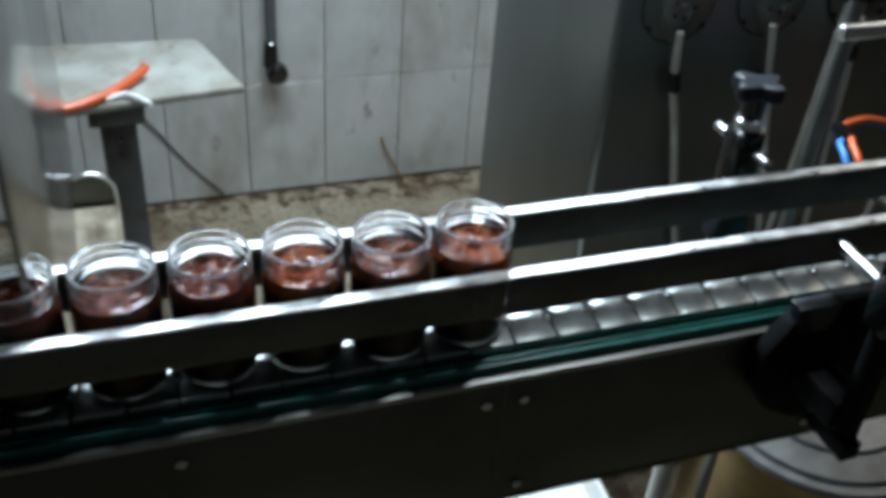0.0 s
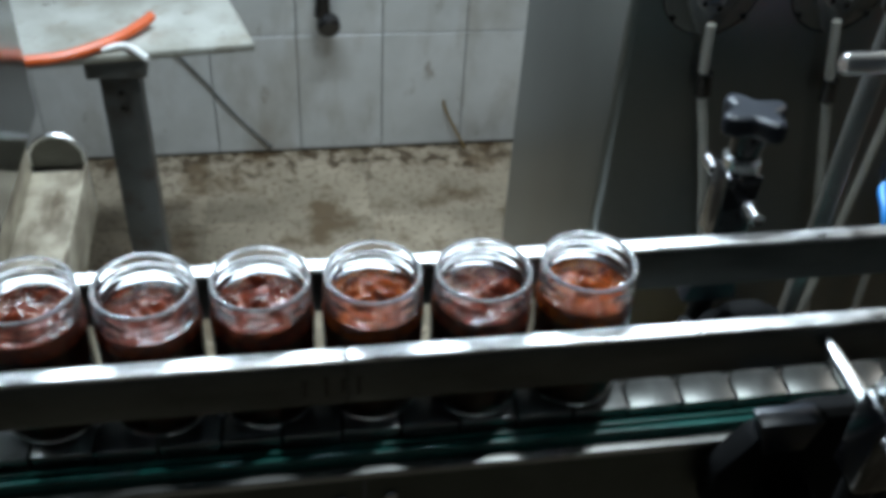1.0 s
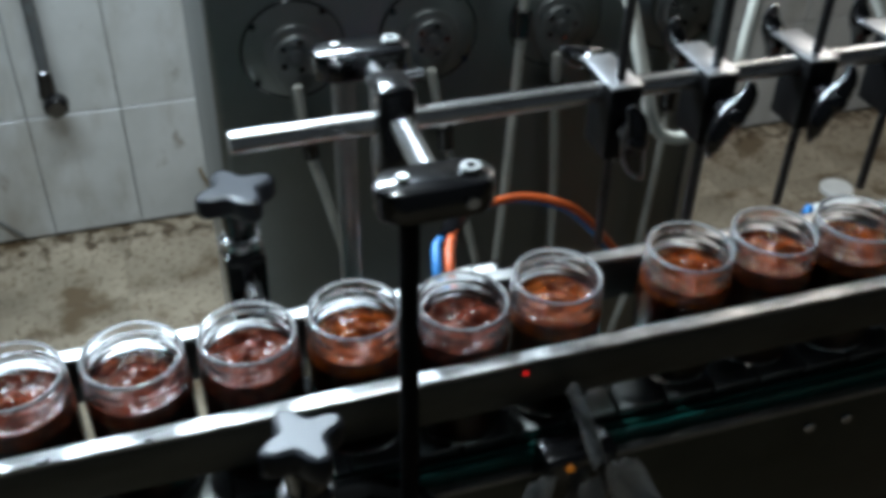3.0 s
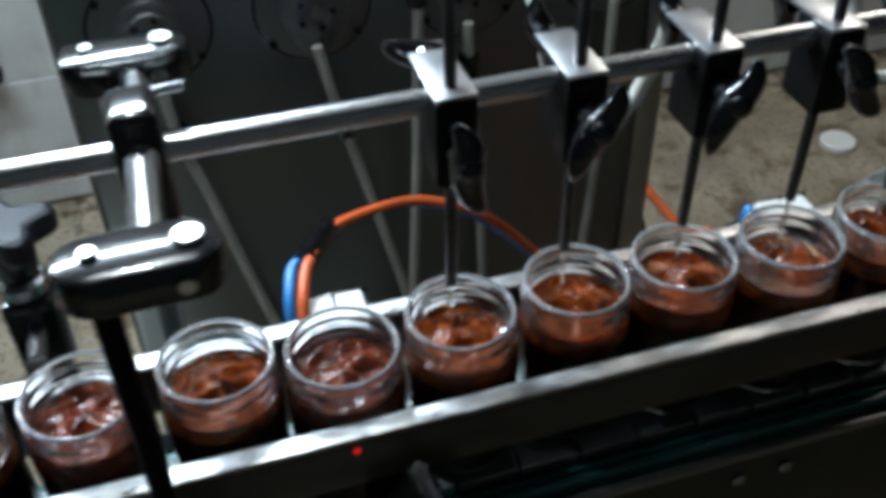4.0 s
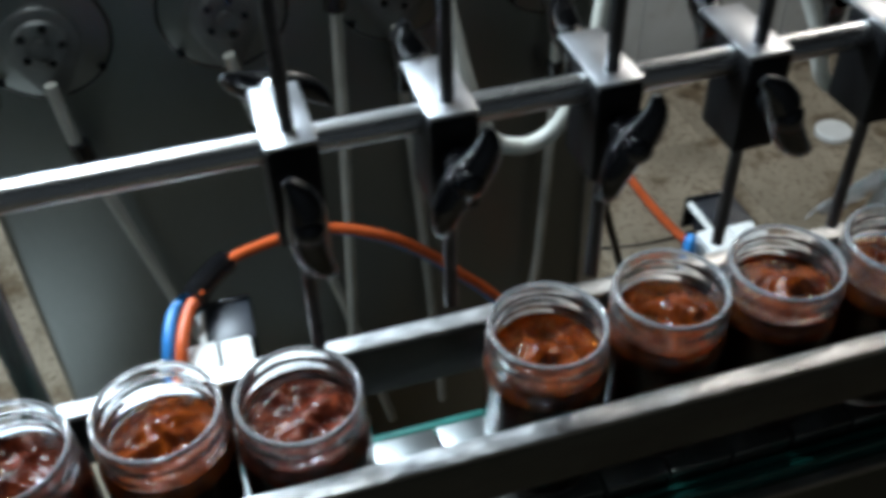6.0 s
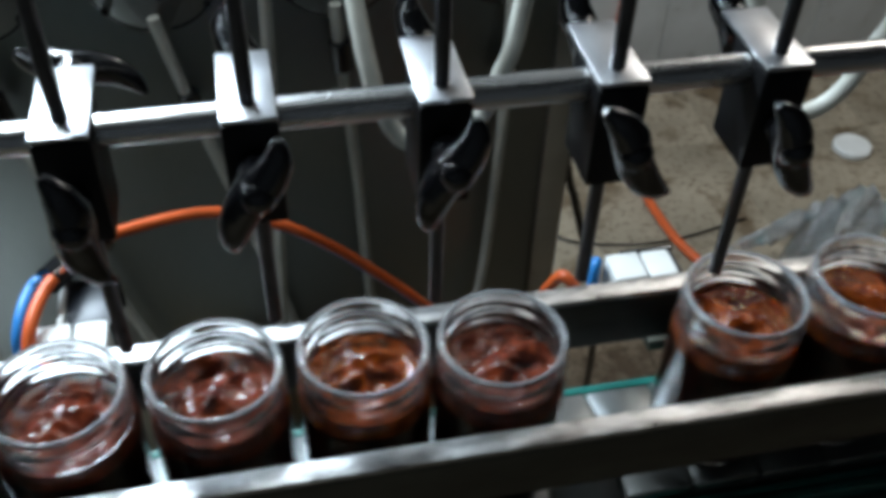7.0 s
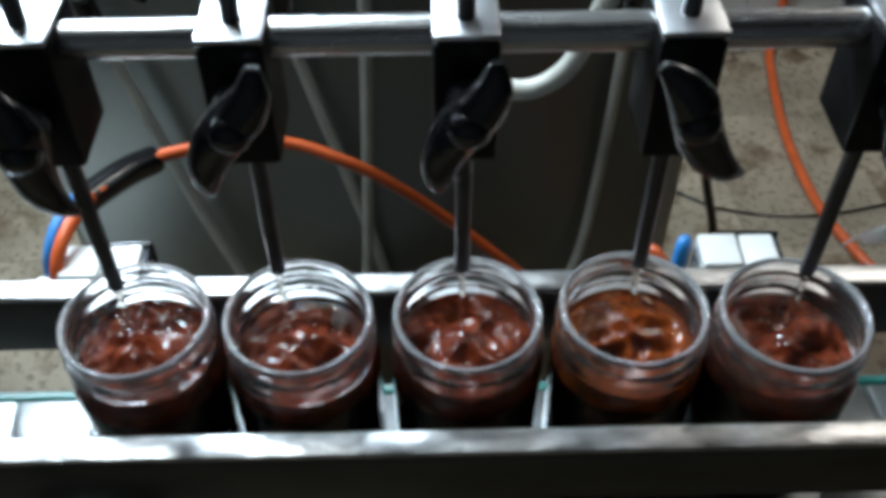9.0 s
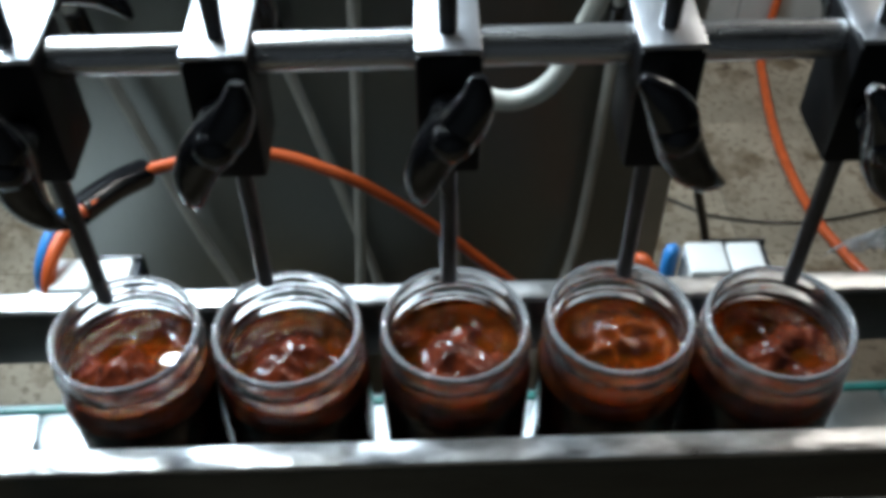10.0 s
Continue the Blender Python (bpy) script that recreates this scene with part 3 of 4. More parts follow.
def build_gantry():
    g = thing("bar_stand", (0, 0, 0), "steel stand with black clamp heads that holds the filling bar", "stand")
    for x, y, z in ((-0.3235, -0.103, RIM + 0.163), (-0.3195, 0.084, RIM + 0.156)):
        bm = bmesh.new()
        out = []
        for j in range(24):
            a = 2 * math.pi * j / 24
            cx = 0.019 if math.cos(a) > 0 else -0.019
            out.append((cx + 0.0165 * math.cos(a), 0.0165 * math.sin(a)))
        plate(bm, out, -0.008, 0.014, Matrix.Translation((x, y, z)), 0.004)
        head = part("clamp_head", bm, BLACK, g, "rounded black plastic clamp head")
        for dx in (-0.019, 0.021):
            bm = bmesh.new()
            rod(bm, (x + dx, y, z + 0.0141), (x + dx, y, z + 0.017), 0.0065 if dx > 0 else 0.004, 16, bevel=0.0008)
            screw = part("screw", bm, STEEL, head)
            if dx > 0:
                bm = bmesh.new()
                rod(bm, (x + dx, y, z + 0.0171), (x + dx, y, z + 0.0174), 0.0028, 6)
                part("hex_socket", bm, BLACK, screw)
        bm = bmesh.new()
        rod(bm, (x + 0.017, y - 0.0164, z + 0.003), (x + 0.017, y - 0.0185, z + 0.003), 0.0042, 14, bevel=0.0006)
        part("side_screw", bm, CHROME, head)
    bm = bmesh.new()
    rod(bm, (-0.3200, -0.092, RIM + 0.163), (-0.3155, 0.074, RIM + 0.157), 0.0080, 20, bevel=0.001)
    part("cross_rod", bm, CHROME, g, "bright steel cross rod")
    bm = bmesh.new()
    box(bm, -0.3315, -0.3060, -0.012, 0.022, RIM + 0.082, RIM + 0.182, 0.006, 3)
    part("bar_holder", bm, BLACK, g, "black plastic cross clamp")
    bm = bmesh.new()
    rod(bm, (-0.331, 0.024, RIM + 0.172), (-0.292, 0.024, RIM + 0.174), 0.0028, 10)
    part("lock_pin", bm, CHROME, g)
    for x, y, r, top in ((-0.341, -0.112, 0.0062, 0.154), (-0.331, 0.098, 0.0085, 0.147)):
        bm = bmesh.new()
        low = BELT - 0.190 if y < 0 else 0.0
        rod(bm, (x, y, low), (x, y, RIM + top), r, 18, bevel=0.001)
        if y < 0:
            box(bm, x - 0.012, x + 0.012, y - 0.010, -0.0585, low - 0.004, low + 0.022, 0.003)
        part("post", bm, MATTE_BLACK if y < 0 else POST_STEEL, g, "black post" if y < 0 else "satin steel post")
    return g


build_gantry()


# ---- rail brackets ----
def star(bm, m):
    out = []
    for j in range(60):
        a = 2 * math.pi * j / 60
        r = 0.0258 + 0.0072 * math.cos(4 * a)
        out.append((r * math.cos(a), r * math.sin(a)))
    t = bmesh.new()
    plate(t, out, -0.004, 0.015, None, 0.0045)
    return join(bm, t, m)


def build_bracket(x, y, z, size):
    s = 1 if y > 0 else -1
    b = thing("rail_bracket", (x, y, z), "black plastic guide rail bracket with a star knob", "bracket", "rail brackets")
    bm = bmesh.new()
    star(bm, pose(0, 0, -0.002, -4, 2, 20) @ Matrix.Diagonal((size, size, 1, 1)))
    part("star_knob", bm, BLACK_GREY, b, "grey-black star knob", smooth=20)
    bm = bmesh.new()
    rod(bm, (0, 0, -0.030), (0, 0, -0.002), 0.013, 20, 0.016, 0.002)
    part("knob_neck", bm, BLACK, b)
    bm = bmesh.new()
    rod(bm, (0, 0, -0.044), (0, 0, -0.0305), 0.0165, 20, bevel=0.003)
    part("collar", bm, CHROME, b, "bright steel collar")
    bm = bmesh.new()
    box(bm, -0.0165, 0.0165, -0.0165, 0.0165, -0.118, -0.0445, 0.004, 3)
    part("body", bm, BLACK, b)
    bm = bmesh.new()
    low = -0.066 if s > 0 else -0.090
    along = 0.002 if s > 0 else 0.012
    rod(bm, (along, -s * 0.0165, low), (along, -s * (abs(y) - 0.060), low), 0.0062, 16, bevel=0.001)
    part("rail_rod", bm, CHROME, b, "bright steel rail rod")
    bm = bmesh.new()
    rod(bm, (-0.012, s * 0.017, -0.060), (-0.012, s * 0.036, -0.060), 0.006, 16, bevel=0.001)
    part("rod_end", bm, CHROME, b)
    bm = bmesh.new()
    rod(bm, (0, 0, -0.25), (0, 0, -0.1185), 0.011, 16)
    box(bm, -0.02, 0.02, min(0, -s * (abs(y) - 0.059)), max(0, -s * (abs(y) - 0.059)), -0.25, -0.215, 0.003)
    part("support", bm, MATTE_BLACK, b)
    bm = bmesh.new()
    wide = 1.0 if s < 0 else 0.55
    out = [(wide * 0.093 * math.cos(k * math.pi / 6 + 0.26), wide * 0.086 * math.sin(k * math.pi / 6 + 0.26)) for k in range(12)]
    inner, outer = abs(y) - 0.0655, abs(y) - 0.090
    plate(bm, out, 0, inner - outer, Matrix.Translation((0.030, -s * inner, -0.226)) @ pose(0, 0, 0, 90 if s < 0 else -90, 0, 0), 0.006)
    foot = part("foot_plate", bm, MATTE_BLACK, b, "large rounded black bracket foot")
    bm = bmesh.new()
    plate(bm, [(-0.026, -0.012), (0.026, -0.012), (0.017, 0.022), (-0.017, 0.022)], 0, 0.02, Matrix.Translation((-0.012, -s * (outer - 0.004), -0.155)) @ pose(0, 0, 0, -90 if s < 0 else 90, 0, 0), 0.002)
    part("foot_cap", bm, BLACK_GREY, foot)
    return b


build_bracket(-0.417, 0.108, RIM + 0.040, 1.0)
build_bracket(-0.418, -0.161, RIM + 0.044, 0.82)


# ---- filling machine cabinet ----
CX0, CX1, CY0, CY1 = -0.402, 0.240, 0.455, 0.900


def build_cabinet():
    c = thing("filling_machine", (0, 0, 0), "tall stainless filling machine cabinet with round valves and hoses", "machine")
    bm = bmesh.new()
    box(bm, CX0, CX1, CY0, CY1, 0.12, 1.30, 0.012, 4)
    part("body", bm, CABINET_STEEL, c, "dark brushed stainless cabinet")
    for x in (CX0 + 0.03, CX1 - 0.03):
        for y in (CY0 + 0.03, CY1 - 0.03):
            bm = bmesh.new()
            box(bm, x - 0.02, x + 0.02, y - 0.02, y + 0.02, 0, 0.1195, 0.003)
            part("leg", bm, DULL_STEEL, c)
    bm = bmesh.new()
    box(bm, CX1 - 0.026, CX1 + 0.003, CY0 - 0.006, CY0 - 0.0005, 0.12, 1.29, 0.001)
    part("edge_flange", bm, STEEL, c)
    z = RIM - 0.006
    egg = [(0.033 * math.cos(a), 0.033 * math.sin(a)) for a in [math.radians(-28 + 236 * k / 26) for k in range(27)]] + [(-0.0145, -0.042), (-0.0085, -0.054), (0.0085, -0.054), (0.0145, -0.042)]
    for x in (-0.310, -0.155, 0.002, 0.160):
        upright = Matrix.Translation((x, CY0 - 0.0005, z)) @ pose(0, 0, 0, 90, 0, 0)
        bm = bmesh.new()
        lathe(bm, [(0, 0.0030), (0.0545, 0.0030), (0.0560, 0.0022), (0.0562, 0.0)], 48, True)
        bm.transform(upright)
        valve = part("valve_plate", bm, CABINET_STEEL, c, "round steel valve plate")
        bm = bmesh.new()
        sweep(bm, [(0.0572 * math.cos(a), 0.0572 * math.sin(a), 0.002) for a in [math.radians(15 * k) for k in range(25)]], 0.0014, 8, 2)
        bm.transform(upright)
        part("seal_ring", bm, BLACK, valve, "thin dark seal round the plate")
        bm = bmesh.new()
        plate(bm, egg, 0.0031, 0.013, upright, 0.003)
        part("valve_housing", bm, VALVE_STEEL, valve, "drop-shaped cast valve housing")
        bm = bmesh.new()
        lathe(bm, [(0.0235, 0.0131), (0.0235, 0.016), (0.0215, 0.018), (0.013, 0.0185), (0.012, 0.0165), (0.007, 0.0165), (0.006, 0.020), (0, 0.020)], 32)
        bm.transform(upright)
        part("valve_hub", bm, VALVE_STEEL, valve, "turned steel hub")
        for a in range(5):
            bm = bmesh.new()
            rod(bm, (0.017 * math.cos(a * 1.2566), 0.017 * math.sin(a * 1.2566), 0.0186), (0.017 * math.cos(a * 1.2566), 0.017 * math.sin(a * 1.2566), 0.0192), 0.0034, 10)
            bm.transform(upright)
            part("bolt_hole", bm, BLACK, valve)
        for a in (-38, 52, 142, 218):
            bm = bmesh.new()
            rod(bm, (0.0545 * math.cos(math.radians(a)), 0.0545 * math.sin(math.radians(a)), 0.0031), (0.0545 * math.cos(math.radians(a)), 0.0545 * math.sin(math.radians(a)), 0.0075), 0.0040, 8, bevel=0.0008)
            bm.transform(upright)
            part("bolt", bm, BLACK, valve)
    drops = [((-0.312, -0.040), (-0.305, -0.115), (-0.285, -0.20), (-0.252, -0.35), (-0.222, -0.46)),
             ((-0.158, -0.040), (-0.140, -0.13), (-0.128, -0.178), (-0.080, -0.385), (-0.060, -0.485)),
             ((-0.002, -0.040), (0.000, -0.09), (0.010, -0.22), (0.019, -0.39), (0.024, -0.48)),
             ((-0.060, 0.12), (-0.062, 0.02), (-0.068, -0.16), (-0.080, -0.39), (-0.088, -0.48)),
             ((0.160, -0.040), (0.160, -0.12), (0.160, -0.19), (0.150, -0.40), (0.132, -0.50))]
    for pts in drops:
        bm = bmesh.new()
        front = 0.052 if pts[0][1] > 0 else 0.022
        line = [(x, CY0 - front, RIM + h) for x, h in pts] + [(pts[-1][0] * 2.1 - pts[-2][0] * 1.1, CY0 - 0.025, RIM + pts[-1][1] * 2.1 - pts[-2][1] * 1.1)]
        sweep(bm, line, 0.0058, 12, 6)
        hose = part("drop_hose", bm, DROP_HOSE, c, "cloudy plastic hose")
        (xa, ha), (xb, hb) = pts[1], pts[2]
        bm = bmesh.new()
        rod(bm, (xa, CY0 - front, RIM + ha + 0.014), (xa + (xb - xa) * 0.2, CY0 - front, RIM + ha - 0.018), 0.0098, 14, bevel=0.002)
        part("connector", bm, BLACK, hose, "black hose connector")
    return c


build_cabinet()


# ---- air hoses and stop cylinders ----
def build_hoses():
    h = thing("air_hose_pair", (0, 0, 0), "orange and blue air hoses taped together in an arch", "hose")
    arch = [(-0.240, 0.100, RIM - 0.110), (-0.240, 0.104, RIM - 0.085), (-0.237, 0.118, RIM - 0.072), (-0.231, 0.138, RIM - 0.067), (-0.2215, 0.156, RIM - 0.066), (-0.195, 0.201, RIM - 0.0775), (-0.126, 0.230, RIM - 0.090), (-0.075, 0.226, RIM - 0.106), (-0.036, 0.235, RIM - 0.143), (0.002, 0.249, RIM - 0.193), (0.039, 0.256, RIM - 0.240), (0.085, 0.275, RIM - 0.315), (0.110, 0.310, RIM - 0.420)]
    bm = bmesh.new()
    sweep(bm, arch, 0.0044, 14)
    part("orange_hose", bm, ORANGE, h, "orange hose")
    bm = bmesh.new()
    sweep(bm, [(x - 0.0085 + 0.007 * (k > 4), y + (0.012 if k < 4 else 0.004 if k < 5 else 0.0085), z - 0.004 - 0.0035 * (k > 4)) for k, (x, y, z) in enumerate(arch)], 0.0043, 14)
    part("blue_hose", bm, BLUE, h, "blue hose")
    bm = bmesh.new()
    a, b = Vector(arch[4]), Vector(arch[5])
    off = Vector((-0.004, 0.002, -0.004))
    sweep(bm, [a + off + Vector((-0.003, -0.006, 0.002)), a * 0.5 + b * 0.5 + off + Vector((-0.001, 0, 0.002)), b + off], 0.0098, 12)
    part("tape", bm, BLACK, h, "black tape")
    bm = bmesh.new()
    box(bm, -0.2565, -0.2465, 0.098, 0.112, RIM - 0.122, RIM - 0.094, 0.002)
    part("fitting", bm, WHITE_PLASTIC, h, "pale push-in fitting")
    return h


build_hoses()


def build_stop(x, label):
    s = thing("stop_cylinder", (x, 0.112, RIM - 0.081), label, "air cylinder", "jar stop cylinders")
    bm = bmesh.new()
    box(bm, -0.025, -0.001, -0.013, 0.013, -0.034, 0.0, 0.002)
    box(bm, 0.001, 0.022, -0.013, 0.013, -0.034, -0.001, 0.002)
    part("block", bm, WHITE_PLASTIC, s, "pale aluminium block")
    bm = bmesh.new()
    box(bm, -0.012, 0.010, -0.0535, -0.0135, -0.032, -0.022, 0.001)
    part("bracket", bm, DULL_STEEL, s)
    bm = bmesh.new()
    box(bm, -0.006, 0.0265, -0.026, 0.0135, -0.030, -0.004, 0.002)
    slider = part("slider", bm, BLACK_GREY, s, "black stop slider")
    bm = bmesh.new()
    box(bm, -0.013, 0.0275, 0.0136, 0.0175, -0.032, -0.002, 0.0015)
    part("end_plate", bm, BLACK, slider)
    bm = bmesh.new()
    rod(bm, (-0.0095, -0.026, -0.007), (-0.0095, 0.0135, -0.007), 0.0026, 12)
    part("piston_rod", bm, WHITE_PLASTIC, slider, "bright piston rod")
    return slider


STOP_IN = build_stop(-0.214, "pale aluminium jar stop cylinder on the far guide rail")
STOP_OUT = build_stop(0.175, "pale aluminium jar stop cylinder on the far guide rail")


# ---- bench by the back wall ----
def build_bench():
    b = thing("bench", (0, 0, 0), "small bench with a stained white board on a grey steel leg", "bench")
    bm = bmesh.new()
    plate(bm, [(-1.75, 0.965), (-0.842, 1.072), (-0.905, 1.310), (-1.80, 1.36)], 0.638, 0.654, None, 0.003)
    part("board", bm, BOARD, b, "stained white board")
    for x, y in ((-1.085, 1.09), (-1.65, 1.2)):
        bm = bmesh.new()
        box(bm, x - 0.052, x + 0.052, y - 0.03, y + 0.05, 0.597, 0.6375, 0.003)
        part("top_plate", bm, LEG_GREY, b)
        bm = bmesh.new()
        box(bm, x - 0.034, x + 0.034, y - 0.008, y - 0.002, 0.0, 0.5965, 0.001)
        box(bm, x + 0.0285, x + 0.034, y - 0.0015, y + 0.05, 0.0, 0.5965, 0.001)
        leg = part("leg", bm, LEG_GREY, b, "grey steel angle leg")
        for z in (0.555, 0.525):
            bm = bmesh.new()
            rod(bm, (x, y - 0.0085, z), (x, y - 0.0095, z), 0.006, 12)
            part("bolt_hole", bm, BLACK, leg)
    return b


build_bench()


def build_trough():
    t = thing("steel_hood", (0, 0, 0), "polished stainless hood with a rounded trough under its edge", "steel hood")
    bm = bmesh.new()
    box(bm, -1.166, -1.160, -0.02, 0.80, RIM - 0.345, RIM + 0.62, 0.001)
    part("sheet", bm, MIRROR_STEEL, t, "polished stainless sheet")
    bm = bmesh.new()
    arc = [(-1.142 + 0.040 * math.cos(a), 0.0, RIM - 0.415 + 0.040 * math.sin(a)) for a in [math.pi * k / 8 for k in range(9)]]
    sweep(bm, [(-1.102, 0.78, RIM - 0.52)] + [(x, 0.78, z) for x, y, z in arc] + [(-1.182, 0.78, RIM - 0.52)], 0.0035, 8, 4)
    part("rim", bm, STEEL, t)
    bm = bmesh.new()
    box(bm, -1.180, -1.104, 0.1, 0.770, RIM - 0.438, RIM - 0.433, 0.001)
    tray = part("tray", bm, TRAY, t, "dirty pale trough")
    for a, b, top in ((-1.184, -1.1805, 0.345), (-1.1035, -1.0995, 0.425)):
        bm = bmesh.new()
        box(bm, a, b, 0.1, 0.776, RIM - 0.52, RIM - top, 0.0008)
        part("side_wall", bm, TRAY, tray)
    bm = bmesh.new()
    plate(bm, [(-1.142 + 0.0385 * math.cos(a), 0.0385 * math.sin(a)) for a in [math.pi * k / 12 for k in range(13)]] + [(-1.1805, -0.10), (-1.1035, -0.10)], 0, 0.004, Matrix.Translation((0, 0.782, RIM - 0.415)) @ pose(0, 0, 0, 90, 0, 0))
    part("end_plate", bm, WEB_STEEL, t, "dull rounded end plate")
    for y in (0.14, 0.74):
        bm = bmesh.new()
        box(bm, -1.18, -1.15, y - 0.015, y + 0.015, 0.0, RIM - 0.4385, 0.002)
        part("leg", bm, LEG_GREY, t)
    return t


build_trough()


# ---- small things ----
def hose_thing(name, label, category, pieces, group=""):
    """A thing of one or more hoses: (part name, points, radius, material)."""
    h = thing(name, (0, 0, 0), label, category, group)
    for n, pts, r, m in pieces:
        bm = bmesh.new()
        sweep(bm, [(x, y, RIM + z) for x, y, z in pts], r, 12, 6)
        part(n, bm, m, h)
    return h


def drape(top, low, wide, grow, rng):
    """A thin crumpled strip of film hanging from one point towards another."""
    top, low = Vector(top), Vector(low)
    bm = bmesh.new()
    off = rng.uniform(0, 50)
    rows = []
    for i in range(13):
        u = i / 12
        c = top.lerp(low, u)
        w = wide * (1 + (grow - 1) * u)
        row = []
        for j in range(11):
            v = j / 5 - 1
            ruck = noise.noise(Vector((v * 2.6 + off, u * 1.6, 0))) * 0.007 + noise.noise(Vector((v * 6 + off, u * 5, 3))) * 0.003
            row.append(bm.verts.new(c + Vector((v * w + ruck * 0.4, ruck - 0.002, -0.006 * v * v + 0.004 * noise.noise(Vector((v * 3, off, u)))))))
        rows.append(row)
    for a, b in zip(rows, rows[1:]):
        for j in range(10):
            bm.faces.new((a[j], a[j + 1], b[j + 1], b[j]))
    bmesh.ops.solidify(bm, geom=list(bm.faces), thickness=0.0005)
    return bm


def build_small():
    loop = [(-0.02, 0.44, 0.262), (-0.014, 0.32, 0.17), (-0.004, 0.234, 0.04), (0.014, 0.222, -0.024), (0.038, 0.222, -0.042), (0.060, 0.222, -0.040), (0.078, 0.222, -0.022), (0.091, 0.222, 0.012), (0.102, 0.224, 0.052), (0.118, 0.26, 0.15), (0.13, 0.44, 0.262)]
    hose_thing("loop_hose", "thick milky hose hanging in a loop from the filling machine", "hose", [("hose", loop, 0.0068, CLEAR_HOSE)], "loop hoses")
    hose_thing("loop_hose", "thick milky hose hanging in a loop from the filling machine", "hose", [("hose", [(x + 0.293 - 0.5 * max(0, y - 0.234), y, z - 0.006) for x, y, z in loop], 0.0068, CLEAR_HOSE)], "loop hoses")
    hose_thing("floor_air_hose", "long orange air hose lying across the floor", "hose", [("hose", [(0.86, 1.684, 0.3), (0.84, 1.684, -0.5), (0.817, 1.682, -0.93), (0.79, 1.62, -1.02), (0.775, 1.53, -1.030), (0.758, 1.398, -1.030), (0.751, 1.266, -1.030), (0.762, 1.10, -1.030), (0.79, 0.999, -1.030), (0.828, 0.913, -1.030), (0.95, 0.74, -1.030), (1.25, 0.60, -1.030)], 0.0100, ORANGE)])
    hose_thing("cylinder_hoses", "blue and orange air hoses with a black cable", "hose",
               [("blue_hose", [(0.134, 0.100, -0.140), (0.137, 0.108, -0.105), (0.139, 0.114, -0.083), (0.1425, 0.120, -0.083), (0.146, 0.128, -0.105), (0.148, 0.134, -0.16)], 0.0042, BLUE),
                ("orange_hose", [(0.160, 0.150, -0.190), (0.152, 0.154, -0.160), (0.143, 0.160, -0.143), (0.136, 0.170, -0.146), (0.132, 0.20, -0.21), (0.17, 0.36, -0.47)], 0.0048, ORANGE)])
    hose_thing("cabinet_cable", "black cable hanging beside the filling machine", "cable", [("cable", [(0.243, 0.62, -0.12), (0.285, 0.62, -0.28), (0.315, 0.62, -0.427), (0.327, 0.62, -0.464), (0.343, 0.62, -0.522), (0.366, 0.62, -0.602), (0.40, 0.63, -0.76), (0.43, 0.68, -1.03)], 0.0062, BLACK)])
    hose_thing("floor_wire", "thin dark wire lying on the floor", "wire", [("wire", [(0.42, 1.20, -1.036), (0.50, 1.146, -1.036), (0.58, 1.10, -1.036), (0.75, 1.08, -1.036), (0.95, 1.12, -1.036)], 0.003, BLACK)])
    # drain pipe with a black trap on the wall
    p = thing("wall_tap", (-0.690, 1.66, RIM - 0.40), "old dark metal tap hanging from a pipe on the wall", "tap")
    bm = bmesh.new()
    rod(bm, (0, 0, -0.17), (0, 0, 0.25), 0.014, 16, bevel=0.002)
    part("pipe", bm, LEG_GREY, p)
    bm = bmesh.new()
    rod(bm, (-0.004, 0, -0.235), (-0.002, 0, -0.16), 0.021, 16, 0.017, 0.006)
    part("valve", bm, BLACK, p)
    bm = bmesh.new()
    rod(bm, (0.008, 0.0, -0.245), (0.010, -0.035, -0.250), 0.030, 20, 0.028, 0.008)
    part("mouth", bm, BLACK, p)
    bm = bmesh.new()
    rod(bm, (0, 0.0, 0.05), (0, 0.034, 0.05), 0.008, 10)
    part("wall_hook", bm, LEG_GREY, p)
    # twig by the wall
    w = thing("dry_twig", (0, 0, 0), "thin dry brown twig leaning against the wall", "twig")
    bm = bmesh.new()
    sweep(bm, [(-0.318, 1.672, 0.004), (-0.340, 1.676, 0.045), (-0.372, 1.682, 0.110), (-0.382, 1.686, 0.145)], 0.0038, 8, 4)
    part("stem", bm, POT_METAL, w)
    hose_thing("wall_wire", "thin grey wire sagging down the tiled wall", "wire", [("wire", [(-1.06, 1.686, -0.72), (-1.0, 1.688, -0.80), (-0.92, 1.689, -0.92), (-0.835, 1.688, -1.02)], 0.0028, LEG_GREY)])
    # things on the bench
    st = thing("orange_tube_offcut", (0, 0, 0.6545), "bent orange plastic tube lying on the bench", "tube")
    bm = bmesh.new()
    sweep(bm, [(-1.235, 1.005, 0.012), (-1.16, 1.022, 0.010), (-1.09, 1.065, 0.012), (-1.045, 1.110, 0.016), (-1.020, 1.142, 0.022)], 0.0095, 10)
    part("tube", bm, ORANGE, st)
    wt = thing("white_tool", (0, 0, 0.6545), "small white plastic tool lying on the bench", "tool")
    bm = bmesh.new()
    sweep(bm, [(-1.10, 1.050, 0.006), (-1.060, 1.058, 0.009), (-1.020, 1.014, 0.006)], 0.0055, 8)
    part("handle", bm, WHITE_PLASTIC, wt)
    # under the conveyor
    pot = thing("covered_pot", (-0.095, 0.16, 0.0), "tall yellowed metal barrel with a steel lid", "pot")
    bm = bmesh.new()
    lathe(bm, [(0.15, 0.0), (0.17, 0.01), (0.175, 0.06), (0.175, 0.44), (0.180, 0.455), (0.176, 0.47)], 48, True)
    part("barrel", bm, POT_METAL, pot)
